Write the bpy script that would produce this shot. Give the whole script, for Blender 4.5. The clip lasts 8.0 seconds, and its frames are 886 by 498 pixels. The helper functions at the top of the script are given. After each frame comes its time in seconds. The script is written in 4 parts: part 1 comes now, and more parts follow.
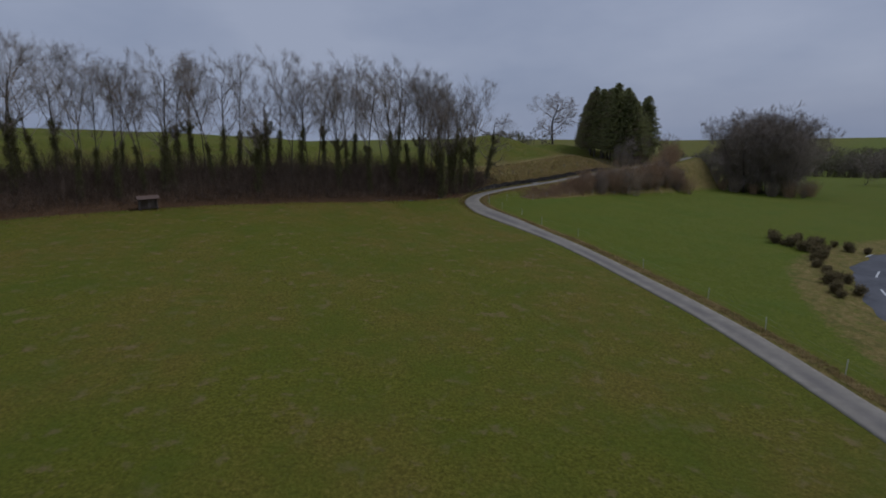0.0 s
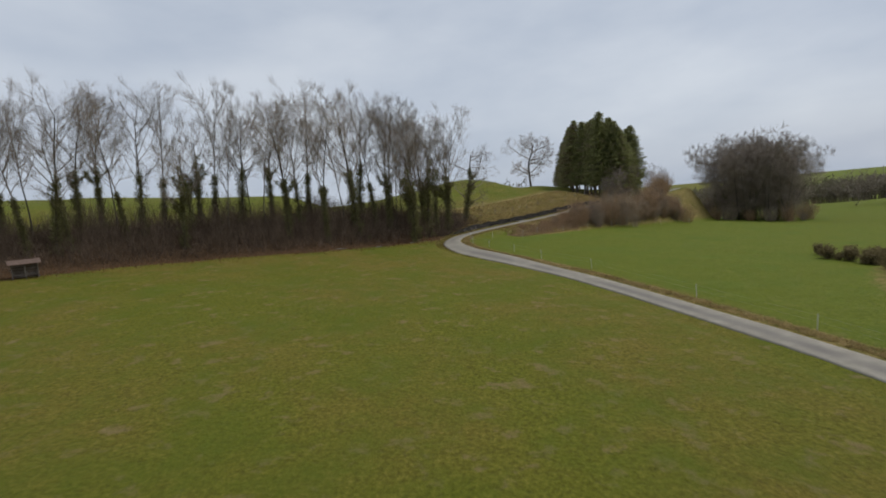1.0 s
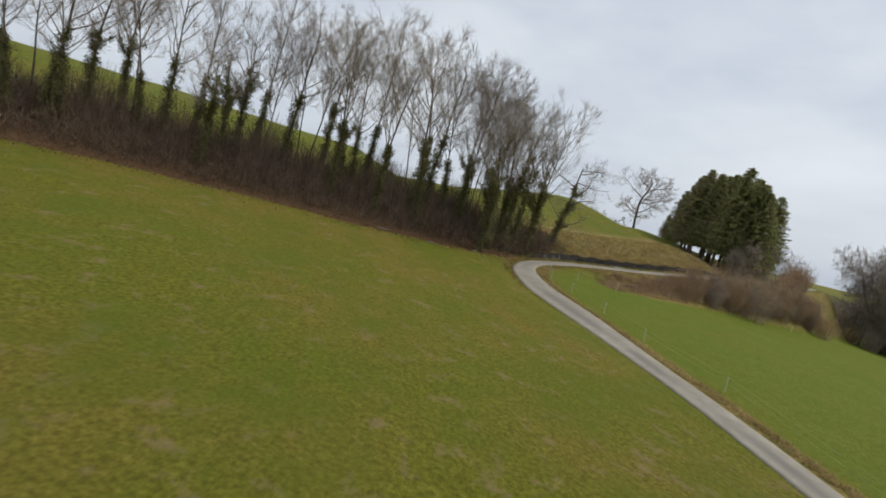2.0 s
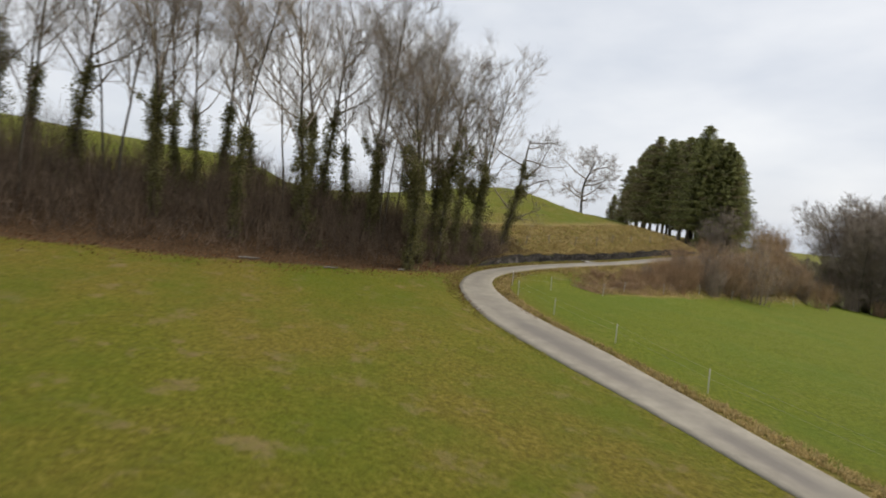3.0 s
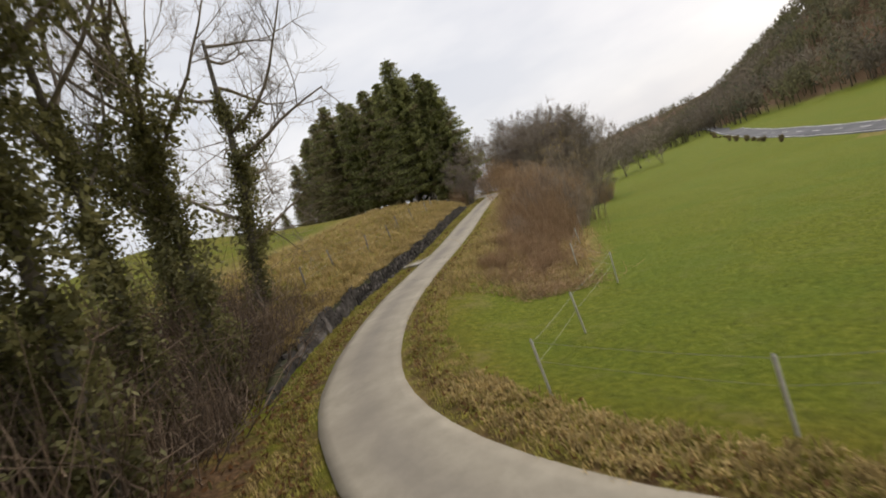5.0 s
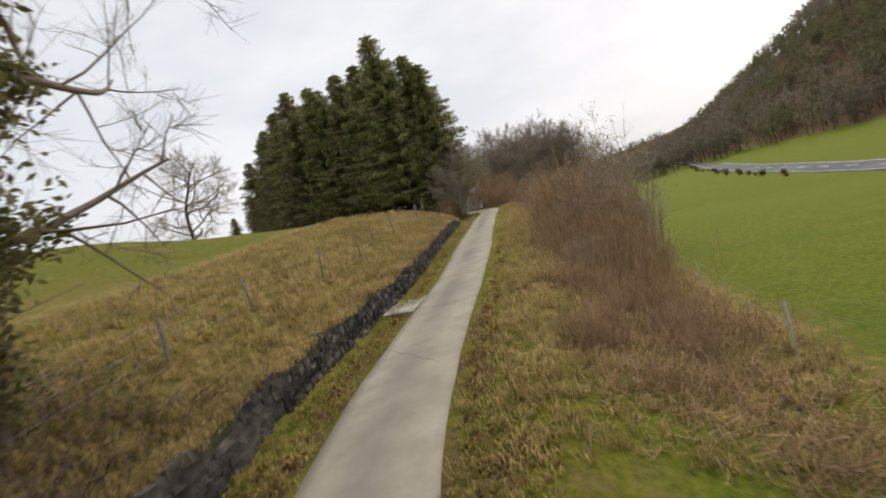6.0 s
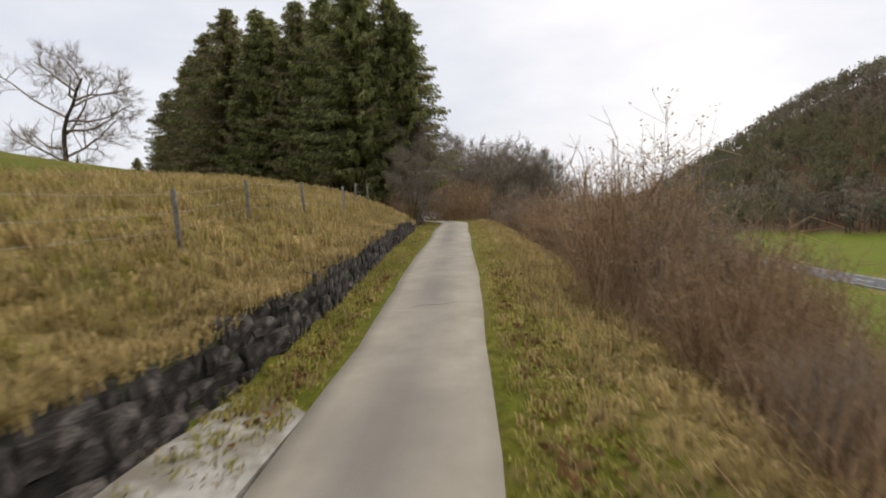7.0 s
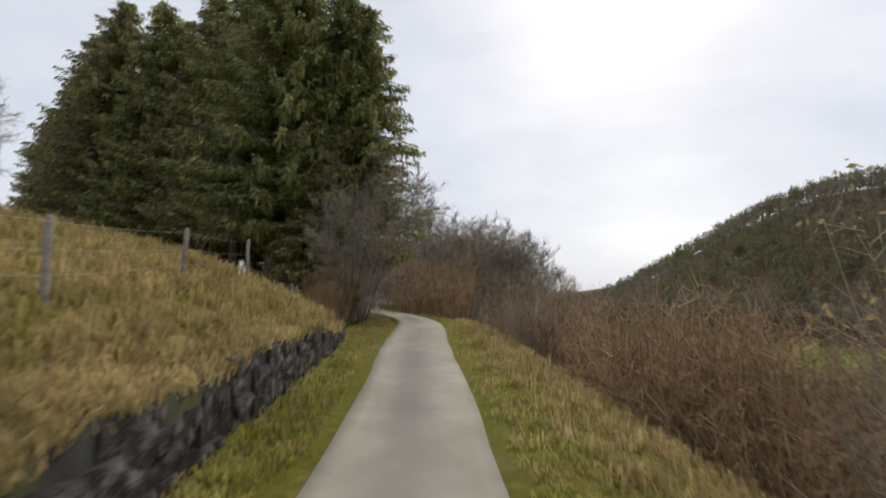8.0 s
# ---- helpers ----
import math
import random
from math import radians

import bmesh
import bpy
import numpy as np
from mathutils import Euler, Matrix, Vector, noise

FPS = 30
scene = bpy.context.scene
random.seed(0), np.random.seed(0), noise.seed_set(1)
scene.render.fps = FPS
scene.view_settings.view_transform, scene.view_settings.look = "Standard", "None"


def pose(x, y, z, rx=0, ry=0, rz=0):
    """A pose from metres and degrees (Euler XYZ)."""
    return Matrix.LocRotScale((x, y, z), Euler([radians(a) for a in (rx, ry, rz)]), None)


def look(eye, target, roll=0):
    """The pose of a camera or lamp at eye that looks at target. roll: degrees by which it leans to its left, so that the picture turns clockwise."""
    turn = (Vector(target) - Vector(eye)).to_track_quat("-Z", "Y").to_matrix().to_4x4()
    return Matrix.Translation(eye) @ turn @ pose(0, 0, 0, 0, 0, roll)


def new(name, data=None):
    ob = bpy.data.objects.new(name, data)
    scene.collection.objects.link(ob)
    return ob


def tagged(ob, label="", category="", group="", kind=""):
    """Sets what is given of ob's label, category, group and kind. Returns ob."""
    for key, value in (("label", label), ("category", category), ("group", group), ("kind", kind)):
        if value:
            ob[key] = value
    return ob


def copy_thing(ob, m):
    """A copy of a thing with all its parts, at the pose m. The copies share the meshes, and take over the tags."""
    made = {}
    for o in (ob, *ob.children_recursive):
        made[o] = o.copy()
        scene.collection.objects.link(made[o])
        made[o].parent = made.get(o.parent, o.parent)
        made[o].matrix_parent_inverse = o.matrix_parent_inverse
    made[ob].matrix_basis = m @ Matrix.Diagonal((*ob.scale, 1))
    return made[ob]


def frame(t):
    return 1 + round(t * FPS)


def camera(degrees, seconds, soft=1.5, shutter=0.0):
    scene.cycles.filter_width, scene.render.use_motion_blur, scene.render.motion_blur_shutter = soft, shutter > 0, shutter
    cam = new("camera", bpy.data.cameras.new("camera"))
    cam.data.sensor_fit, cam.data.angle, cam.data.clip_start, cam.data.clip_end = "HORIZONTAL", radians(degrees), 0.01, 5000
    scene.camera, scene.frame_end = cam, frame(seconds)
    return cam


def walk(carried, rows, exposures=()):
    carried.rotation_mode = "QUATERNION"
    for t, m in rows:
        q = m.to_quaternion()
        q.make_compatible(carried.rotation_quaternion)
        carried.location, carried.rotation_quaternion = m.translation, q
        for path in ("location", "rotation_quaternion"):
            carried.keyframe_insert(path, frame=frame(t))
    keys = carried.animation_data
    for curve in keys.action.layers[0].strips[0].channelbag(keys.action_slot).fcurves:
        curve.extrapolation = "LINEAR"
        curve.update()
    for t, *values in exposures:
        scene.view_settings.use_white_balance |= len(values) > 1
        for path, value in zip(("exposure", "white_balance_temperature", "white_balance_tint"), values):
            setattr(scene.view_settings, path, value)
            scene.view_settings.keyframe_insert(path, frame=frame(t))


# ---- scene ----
cam = camera(82.4, 8.0, 1.8, 0.15)
PATH = [
    (0, (4.098, -0.607, 13.311), (4.078, 1.345, 12.878), -0.81),
    (0.5, (2.422, 5.674, 9.211), (2.530, 7.653, 8.938), -4.90),
    (1, (4.259, 13.407, 8.778), (4.332, 15.396, 8.584), -5.00),
    (1.5, (4.640, 22.098, 8.927), (4.548, 24.085, 8.718), 6.98),
    (1.7, (4.544, 25.382, 8.948), (4.344, 27.358, 8.710), 13.56),
    (2.8, (5.567, 43.979, 8.120), (5.450, 45.967, 7.933), 10.56),
    (3, (5.086, 48.130, 7.729), (5.111, 50.124, 7.579), 5.93),
    (3.5, (3.724, 57.116, 6.611), (4.145, 59.071, 6.564), -2.65),
    (4, (2.577, 65.788, 6.645), (3.393, 67.613, 6.569), -10.40),
    (4.5, (3.502, 74.215, 6.509), (4.622, 75.867, 6.376), -21.24),
    (4.7, (3.961, 77.089, 6.295), (5.173, 78.672, 6.138), -23.14),
    (5.8, (10.501, 89.615, 6.399), (11.797, 91.134, 6.278), -11.55),
    (6, (12.068, 91.661, 6.326), (13.440, 93.111, 6.198), -16.47),
    (6.5, (15.787, 95.927, 5.917), (17.290, 97.238, 5.769), -17.42),
    (7, (20.721, 101.002, 5.788), (22.264, 102.268, 5.669), -2.15),
    (7.5, (26.503, 105.900, 5.966), (28.047, 107.167, 5.850), 2.25),
    (8, (31.795, 110.051, 6.400), (33.428, 111.188, 6.608), 1.81),
]
walk(cam, [(t, look(eye, target, roll)) for t, eye, target, roll in PATH],
     [(0.0, -1.02, 5600, 18), (0.3, -0.82, 5800, 16), (0.6, -0.45, 6050, 14), (1.0, -0.12, 6350, 11), (1.5, 0.02, 6500, 10), (3.0, 0.36, 6900, 12), (4.0, 0.34, 7150, 14),
      (6.0, 0.46, 7150, 14), (7.0, 0.42, 6950, 14), (8.0, 0.3, 6700, 12)])

# ---------------------------------------------------------------- sky and light
world = bpy.data.worlds.new("overcast_sky")
scene.world = world
world.use_nodes = True
wn, wl = world.node_tree.nodes, world.node_tree.links
wn.clear()
w_out = wn.new("ShaderNodeOutputWorld")
w_bg = wn.new("ShaderNodeBackground")
w_sky = wn.new("ShaderNodeTexSky")
w_sky.sky_type = "NISHITA"
w_sky.sun_disc = False
w_sky.sun_elevation, w_sky.sun_rotation = radians(38), radians(75)
w_sky.dust_density, w_sky.air_density = 3.0, 1.0
w_map = wn.new("ShaderNodeTexCoord")
w_scale = wn.new("ShaderNodeMapping")
w_scale.inputs["Scale"].default_value = (1.0, 1.0, 2.6)
w_noise = wn.new("ShaderNodeTexNoise")
w_noise.inputs["Scale"].default_value = 1.9
w_noise.inputs["Detail"].default_value = 5.0
w_noise.inputs["Roughness"].default_value = 0.52
w_ramp = wn.new("ShaderNodeValToRGB")
w_ramp.color_ramp.elements[0].position = 0.36
w_ramp.color_ramp.elements[0].color = (6.9, 7.8, 9.1, 1)
w_ramp.color_ramp.elements[1].position = 0.66
w_ramp.color_ramp.elements[1].color = (9.6, 10.3, 11.1, 1)
w_mix = wn.new("ShaderNodeMix")
w_mix.data_type = "RGBA"
w_mix.inputs[0].default_value = 0.86
wl.new(w_map.outputs["Generated"], w_scale.inputs["Vector"])
wl.new(w_scale.outputs["Vector"], w_noise.inputs["Vector"])
wl.new(w_noise.outputs["Fac"], w_ramp.inputs["Fac"])
wl.new(w_sky.outputs["Color"], w_mix.inputs[6])
wl.new(w_ramp.outputs["Color"], w_mix.inputs[7])
wl.new(w_mix.outputs[2], w_bg.inputs["Color"])
w_bg.inputs["Strength"].default_value = 0.075
wl.new(w_bg.outputs["Background"], w_out.inputs["Surface"])

sun_data = bpy.data.lights.new("sun", "SUN")
sun_data.energy, sun_data.angle, sun_data.color = 1.7, radians(25), (1.0, 0.97, 0.92)
sun = new("sun", sun_data)
sun.matrix_world = look((0, 0, 60), (-30, -8, 20))


# ---------------------------------------------------------------- materials
def material(name, low, high, scale=3.0, rough=0.9, bump=0.3, bump_scale=30.0, patch=None, patch_scale=0.2, vary=0.0, island=False, detail=6.0, bump_dist=0.02, patch_lo=0.45, patch_hi=0.6, thin=0.0):
    """Two colours mixed by fine noise, a third in large patches, with relief; vary: how far each object or island differs."""
    m = bpy.data.materials.new(name)
    m.use_nodes = True
    n, l = m.node_tree.nodes, m.node_tree.links
    b = n["Principled BSDF"]
    b.inputs["Roughness"].default_value = rough
    b.inputs["Specular IOR Level"].default_value = 0.25
    co = n.new("ShaderNodeTexCoord")
    fine = n.new("ShaderNodeTexNoise")
    fine.inputs["Scale"].default_value = scale
    fine.inputs["Detail"].default_value = detail
    fine.inputs["Roughness"].default_value = 0.65
    l.new(co.outputs["Object"], fine.inputs["Vector"])
    ramp = n.new("ShaderNodeValToRGB")
    ramp.color_ramp.elements[0].position, ramp.color_ramp.elements[1].position = 0.35, 0.68
    ramp.color_ramp.elements[0].color, ramp.color_ramp.elements[1].color = (*low, 1), (*high, 1)
    l.new(fine.outputs["Fac"], ramp.inputs["Fac"])
    colour = ramp.outputs["Color"]
    if patch:
        big = n.new("ShaderNodeTexNoise")
        big.inputs["Scale"].default_value = patch_scale
        big.inputs["Detail"].default_value = 4.0
        l.new(co.outputs["Object"], big.inputs["Vector"])
        edge = n.new("ShaderNodeMapRange")
        edge.inputs["From Min"].default_value, edge.inputs["From Max"].default_value = patch_lo, patch_hi
        l.new(big.outputs["Fac"], edge.inputs["Value"])
        mix = n.new("ShaderNodeMix")
        mix.data_type = "RGBA"
        l.new(edge.outputs["Result"], mix.inputs[0])
        l.new(colour, mix.inputs[6])
        mix.inputs[7].default_value = (*patch, 1)
        colour = mix.outputs[2]
    if vary:
        src = n.new("ShaderNodeNewGeometry").outputs["Random Per Island"] if island else n.new("ShaderNodeObjectInfo").outputs["Random"]
        span = n.new("ShaderNodeMapRange")
        span.inputs["To Min"].default_value, span.inputs["To Max"].default_value = 1 - vary, 1 + vary
        l.new(src, span.inputs["Value"])
        hsv = n.new("ShaderNodeHueSaturation")
        l.new(span.outputs["Result"], hsv.inputs["Value"])
        l.new(colour, hsv.inputs["Color"])
        colour = hsv.outputs["Color"]
    l.new(colour, b.inputs["Base Color"])
    if thin:
        # thin leaves and blades let part of the light through
        back = n.new("ShaderNodeBsdfTranslucent")
        l.new(colour, back.inputs["Color"])
        both = n.new("ShaderNodeMixShader")
        both.inputs[0].default_value = thin
        l.new(b.outputs["BSDF"], both.inputs[1])
        l.new(back.outputs["BSDF"], both.inputs[2])
        l.new(both.outputs["Shader"], n["Material Output"].inputs["Surface"])
    if bump:
        relief = n.new("ShaderNodeTexNoise")
        relief.inputs["Scale"].default_value = bump_scale
        relief.inputs["Detail"].default_value = 4.0
        l.new(co.outputs["Object"], relief.inputs["Vector"])
        bn = n.new("ShaderNodeBump")
        bn.inputs["Strength"].default_value = bump
        bn.inputs["Distance"].default_value = bump_dist
        l.new(relief.outputs["Fac"], bn.inputs["Height"])
        l.new(bn.outputs["Normal"], b.inputs["Normal"])
    return m


M_BARK = material("bark", (0.075, 0.064, 0.05), (0.175, 0.15, 0.118), 6, 0.95, 0.6, 14, vary=0.25)
M_TWIG = material("twig", (0.21, 0.172, 0.138), (0.36, 0.3, 0.24), 2, 0.95, 0, vary=0.25)
M_IVY = material("ivy_leaf", (0.125, 0.122, 0.048), (0.24, 0.22, 0.095), 3, 0.6, 0, vary=0.45, island=True, thin=0.45)
M_SPRUCE = material("spruce_needle", (0.16, 0.175, 0.07), (0.34, 0.335, 0.13), 1.2, 0.8, 0, vary=0.5, island=True, thin=0.45)
M_SPRUCE_DRY = material("dry_spruce_twig", (0.2, 0.17, 0.095), (0.34, 0.285, 0.16), 1.2, 0.9, 0, vary=0.4, island=True, thin=0.45)
M_BRUSH = material("brush_twig", (0.11, 0.08, 0.058), (0.23, 0.165, 0.115), 0.8, 0.95, 0, vary=0.5, island=True)
M_HEDGE = material("hedge_twig", (0.29, 0.19, 0.11), (0.5, 0.34, 0.2), 0.6, 0.95, 0, vary=0.45, island=True)
M_HEDGE_GREY = material("grey_shrub_twig", (0.24, 0.19, 0.145), (0.42, 0.34, 0.26), 0.6, 0.95, 0, vary=0.35, island=True)
M_DRYLEAF = material("dry_leaf", (0.12, 0.06, 0.025), (0.27, 0.15, 0.07), 5, 0.85, 0, vary=0.45, island=True, thin=0.45)
M_GRASS = material("grass_blade", (0.22, 0.205, 0.04), (0.4, 0.355, 0.09), 0.5, 0.7, 0, vary=0.4, island=True, thin=0.45)
M_STRAW = material("straw_blade", (0.27, 0.2, 0.075), (0.5, 0.38, 0.17), 0.5, 0.8, 0, vary=0.4, island=True, thin=0.45)
M_POST = material("white_post", (0.42, 0.4, 0.34), (0.6, 0.58, 0.5), 12, 0.6, 0.2, 40)
M_WOODPOST = material("weathered_post", (0.15, 0.135, 0.115), (0.34, 0.31, 0.27), 10, 0.9, 0.5, 40, vary=0.2)
M_WIRE = material("fence_wire", (0.3, 0.3, 0.28), (0.45, 0.45, 0.42), 10, 0.5, 0)
M_STONE = material("wall_stone", (0.022, 0.019, 0.017), (0.078, 0.068, 0.06), 2.2, 0.95, 0.9, 9, patch=(0.17, 0.15, 0.135), patch_scale=1.1, patch_lo=0.58, patch_hi=0.72, vary=0.5)
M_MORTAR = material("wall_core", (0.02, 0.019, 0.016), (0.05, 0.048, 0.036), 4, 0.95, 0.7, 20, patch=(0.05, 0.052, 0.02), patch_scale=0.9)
M_FARWOOD = material("far_wood", (0.14, 0.12, 0.09), (0.24, 0.205, 0.155), 0.03, 1.0, 0, patch=(0.15, 0.145, 0.075), patch_scale=0.02, vary=0.1, island=True, thin=0.45)
M_FARGREEN = material("far_green_wood", (0.09, 0.1, 0.065), (0.16, 0.165, 0.1), 0.06, 1.0, 0, vary=0.2, island=True, thin=0.45)
M_ROOF = material("tile_roof", (0.12, 0.08, 0.062), (0.2, 0.14, 0.11), 3, 0.9, 0.4, 20, vary=0.2)
M_BOARD = material("grey_board", (0.1, 0.085, 0.07), (0.24, 0.2, 0.17), 8, 0.9, 0.4, 30, vary=0.25)
M_WHITE = material("white_plaster", (0.6, 0.58, 0.54), (0.74, 0.72, 0.68), 2, 0.9, 0.1, 30)
M_SHRUB = material("evergreen_shrub", (0.13, 0.11, 0.05), (0.27, 0.21, 0.1), 1.5, 0.85, 0, vary=0.4, island=True, thin=0.45)
M_CONCRETE = material("concrete_pad", (0.27, 0.255, 0.225), (0.42, 0.4, 0.36), 4, 0.9, 0.5, 25, patch=(0.2, 0.18, 0.14), patch_scale=1.6)
M_LINE = material("road_marking", (0.6, 0.6, 0.58), (0.75, 0.75, 0.72), 8, 0.7, 0.1, 40)
M_MAINROAD = material("main_road_asphalt", (0.085, 0.087, 0.093), (0.125, 0.127, 0.133), 2, 0.95, 0.2, 40, patch=(0.14, 0.14, 0.148), patch_scale=0.15)

# ---------------------------------------------------------------- the lie of the land
# centre line of the farm lane: x, y, height
LANE = [(28.5, -60, -5.0), (28.2, -25, -3.2), (27.5, 0, -2.3), (26.5, 20, -1.55), (24.95, 34.9, -0.85), (21.85, 47.4, -0.1), (18.15, 58.4, 0.7), (14.95, 65.75, 1.25),
        (12.15, 71.75, 1.7), (9.7, 77.3, 2.05), (8.45, 82.3, 2.4), (8.4, 86.3, 2.6), (9.5, 90.5, 2.8), (12.15, 94.6, 3.0), (17.0, 99.25, 3.3), (26.42, 106.16, 3.85),
        (35.86, 113.2, 4.65), (43.3, 118.87, 5.15), (50.0, 124.0, 5.45), (54.9, 129.2, 5.55), (59.8, 135.6, 5.6), (64.8, 140.6, 5.7), (71, 147, 5.9), (78, 156, 6.2)]
# foot of the wooded bank, then of the stone wall
FOOT = [(-420, -190, 0), (-130, 0, 0), (-62, 38, 0), (-39.5, 60.5, 0), (-27, 71, 0), (-7, 80.8, 0), (2.2, 87.3, 0), (6.3, 91.2, 0), (10.1, 96.1, 0), (15.6, 101.2, 0), (25.3, 107.85, 0),
        (34.63, 114.86, 0), (41.9, 120.3, 0), (46.6, 124.6, 0), (51.4, 130.0, 0), (56.2, 136.6, 0), (61.0, 142.4, 0), (67, 149.6, 0), (72, 160, 0), (68, 200, 0), (60, 320, 0), (60, 900, 0)]


def spline(points, step):
    """A smooth line through the points, sampled about every step metres."""
    p = np.array(points, float)
    out = []
    for i in range(len(p) - 1):
        a, b, c, d = p[max(i - 1, 0)], p[i], p[i + 1], p[min(i + 2, len(p) - 1)]
        la, lb, lc = (max(np.linalg.norm(v[:2]), 0.1) ** 0.5 for v in (b - a, c - b, d - c))
        n = max(2, int(np.linalg.norm(c - b) / step))
        m1 = (c - b) + lb * ((b - a) / la - (c - a) / (la + lb)) if i else c - b
        m2 = (c - b) + lb * ((d - c) / lc - (d - b) / (lb + lc)) if i < len(p) - 2 else c - b
        t = np.linspace(0, 1, n, endpoint=False)[:, None]
        out.append((2 * t**3 - 3 * t**2 + 1) * b + (t**3 - 2 * t**2 + t) * m1 + (-2 * t**3 + 3 * t**2) * c + (t**3 - t**2) * m2)
    return np.vstack(out + [p[-1:]])


def nearest(line, x, y):
    """Distance to a line (positive to its left), the height of the nearest place on it, and how far along that lies."""
    best = np.full(x.shape, 1e18)
    side, height, along, run = np.zeros(x.shape), np.zeros(x.shape), np.zeros(x.shape), 0.0
    for a, b in zip(line[:-1], line[1:]):
        e = b[:2] - a[:2]
        length = np.hypot(*e)
        t = np.clip(((x - a[0]) * e[0] + (y - a[1]) * e[1]) / length**2, 0, 1)
        dx, dy = x - a[0] - t * e[0], y - a[1] - t * e[1]
        d = dx * dx + dy * dy
        m = d < best
        best = np.where(m, d, best)
        side = np.where(m, np.sign(e[0] * dy - e[1] * dx), side)
        height = np.where(m, a[2] + t * (b[2] - a[2]), height)
        along = np.where(m, run + t * length, along)
        run += length
    return np.sqrt(best) * side, height, along


def ease(v, lo, hi):
    t = np.clip((v - lo) / (hi - lo), 0, 1)
    return t * t * (3 - 2 * t)


LANE_LINE, FOOT_LINE = spline(LANE, 1.0), spline(FOOT, 2.0)
WALL_FROM = float(nearest(FOOT_LINE, np.array([9.0]), np.array([94.8]))[2][0])
WALL_TO = float(nearest(FOOT_LINE, np.array([41.9]), np.array([120.3]))[2][0])


def ripple(x, y):
    return (np.sin(x * 0.31 + 1.3 * np.sin(y * 0.17)) * np.sin(y * 0.27 + 0.7) + 0.6 * np.sin(x * 0.83 + y * 0.41) * np.sin(y * 0.73 - x * 0.22)) * 0.5


def field_plane(x, y):
    """Meadow and field below lane and bank."""
    flat = 1.6 - 0.0756 * np.clip(x - 15, -400, 90) + 0.043 * np.clip(y - 75, -300, 45)
    flat = flat - 0.03 * np.clip(x - 34, 0, 60) * ease(y, 40, 120)
    return flat


def ground(x, y):
    x, y = np.asarray(x, float), np.asarray(y, float)
    d_foot, _, along = nearest(FOOT_LINE, x, y)
    d_lane, z_lane, _ = nearest(LANE_LINE, x, y)
    z = field_plane(x, y) + 0.1 * ripple(x, y)
    # embankment under the lane
    off = np.abs(d_lane)
    fall = np.clip(2.6 + 2.6 * np.abs(z_lane - z), 3.5, 9.5)
    z = z + (z_lane - 0.035 - z) * (1 - ease(off, 2.1, fall + 0.3))
    # hill above the foot line
    lane_side = ease(along, WALL_FROM - 6, WALL_FROM + 4) * (d_foot > 0)
    z = z + (z_lane - z) * lane_side * ease(d_foot, -1, 2)
    up = np.clip(d_foot, 0, None)
    at_wall = ease(along, WALL_FROM - 2, WALL_FROM + 6) * (1 - ease(along, WALL_TO - 1, WALL_TO + 5))
    wooded = 1 - ease(along, WALL_FROM - 12, WALL_FROM + 2)
    beyond = ease(along, WALL_TO - 2, WALL_TO + 8)
    rise = at_wall * (0.84 * ease(up, 0.12, 0.55) + 2.6 * (1 - np.exp(-np.clip(up - 0.7, 0, None) / 4.5)))
    rise = rise + wooded * 3.4 * (1 - np.exp(-up / 5.0)) + beyond * 1.2 * (1 - np.exp(-up / 5.0))
    rise = rise + 2.4 * ease(up, 6, 40) * (0.4 + 0.6 * (1 - beyond)) - 6.0 * ease(up, 60, 130)
    hump = 2.6 * np.exp(-(((x - 16) / 17.0) ** 2 + ((y - 150) / 14.0) ** 2)) + 2.6 * np.exp(-(((x - 38) / 14.0) ** 2 + ((y - 168) / 12.0) ** 2))
    z = z + (rise + hump + 0.25 * ripple(x * 0.6, y * 0.6) * ease(up, 2, 20)) * (up > 0)
    # valley side across the main road
    far = np.hypot(x - 40, y - 60)
    bearing = np.degrees(np.arctan2(x - 20, y - 80))
    ridge = ease(bearing, 62, 92) * (1 - ease(bearing, 150, 175))
    z = z + ridge * 95 * ease(far, 172, 420)
    z = z + ease(far, 420, 1000) * 30 * ease(bearing, 46, 62) * (1 - ridge)
    z = z - 14 * ease(far, 130, 460) * ease(bearing, 8, 25) * (1 - ease(bearing, 46, 62))
    return z


def height(x, y):
    return float(ground(np.array([x]), np.array([y]))[0])


def axis(lo, hi, step, reach, grow=1.16):
    core = list(np.arange(lo, hi + step / 2, step))
    s, left, right = step, [lo], [core[-1]]
    while right[-1] < hi + reach:
        s *= grow
        left.append(left[-1] - s)
        right.append(right[-1] + s)
    return np.array(left[:0:-1] + core + right[1:])


def mesh_object(name, verts, faces, mats, parent=None, smooth=False, index=None):
    me = bpy.data.meshes.new(name)
    verts = np.asarray(verts, float)
    if isinstance(faces, np.ndarray):
        k = faces.shape[1]
        me.vertices.add(len(verts))
        me.vertices.foreach_set("co", verts.ravel())
        me.loops.add(faces.size)
        me.loops.foreach_set("vertex_index", faces.ravel().astype(np.int32))
        me.polygons.add(len(faces))
        me.polygons.foreach_set("loop_start", np.arange(0, faces.size, k, dtype=np.int32))
        me.update(calc_edges=True)
    else:
        me.from_pydata([tuple(v) for v in verts], [], faces)
    for m in mats if isinstance(mats, (list, tuple)) else [mats]:
        me.materials.append(m)
    if index is not None:
        me.polygons.foreach_set("material_index", np.asarray(index, np.int32))
    if smooth:
        me.polygons.foreach_set("use_smooth", np.ones(len(me.polygons), bool))
    me.update()
    ob = new(name, me)
    if parent:
        ob.parent = parent
    return ob


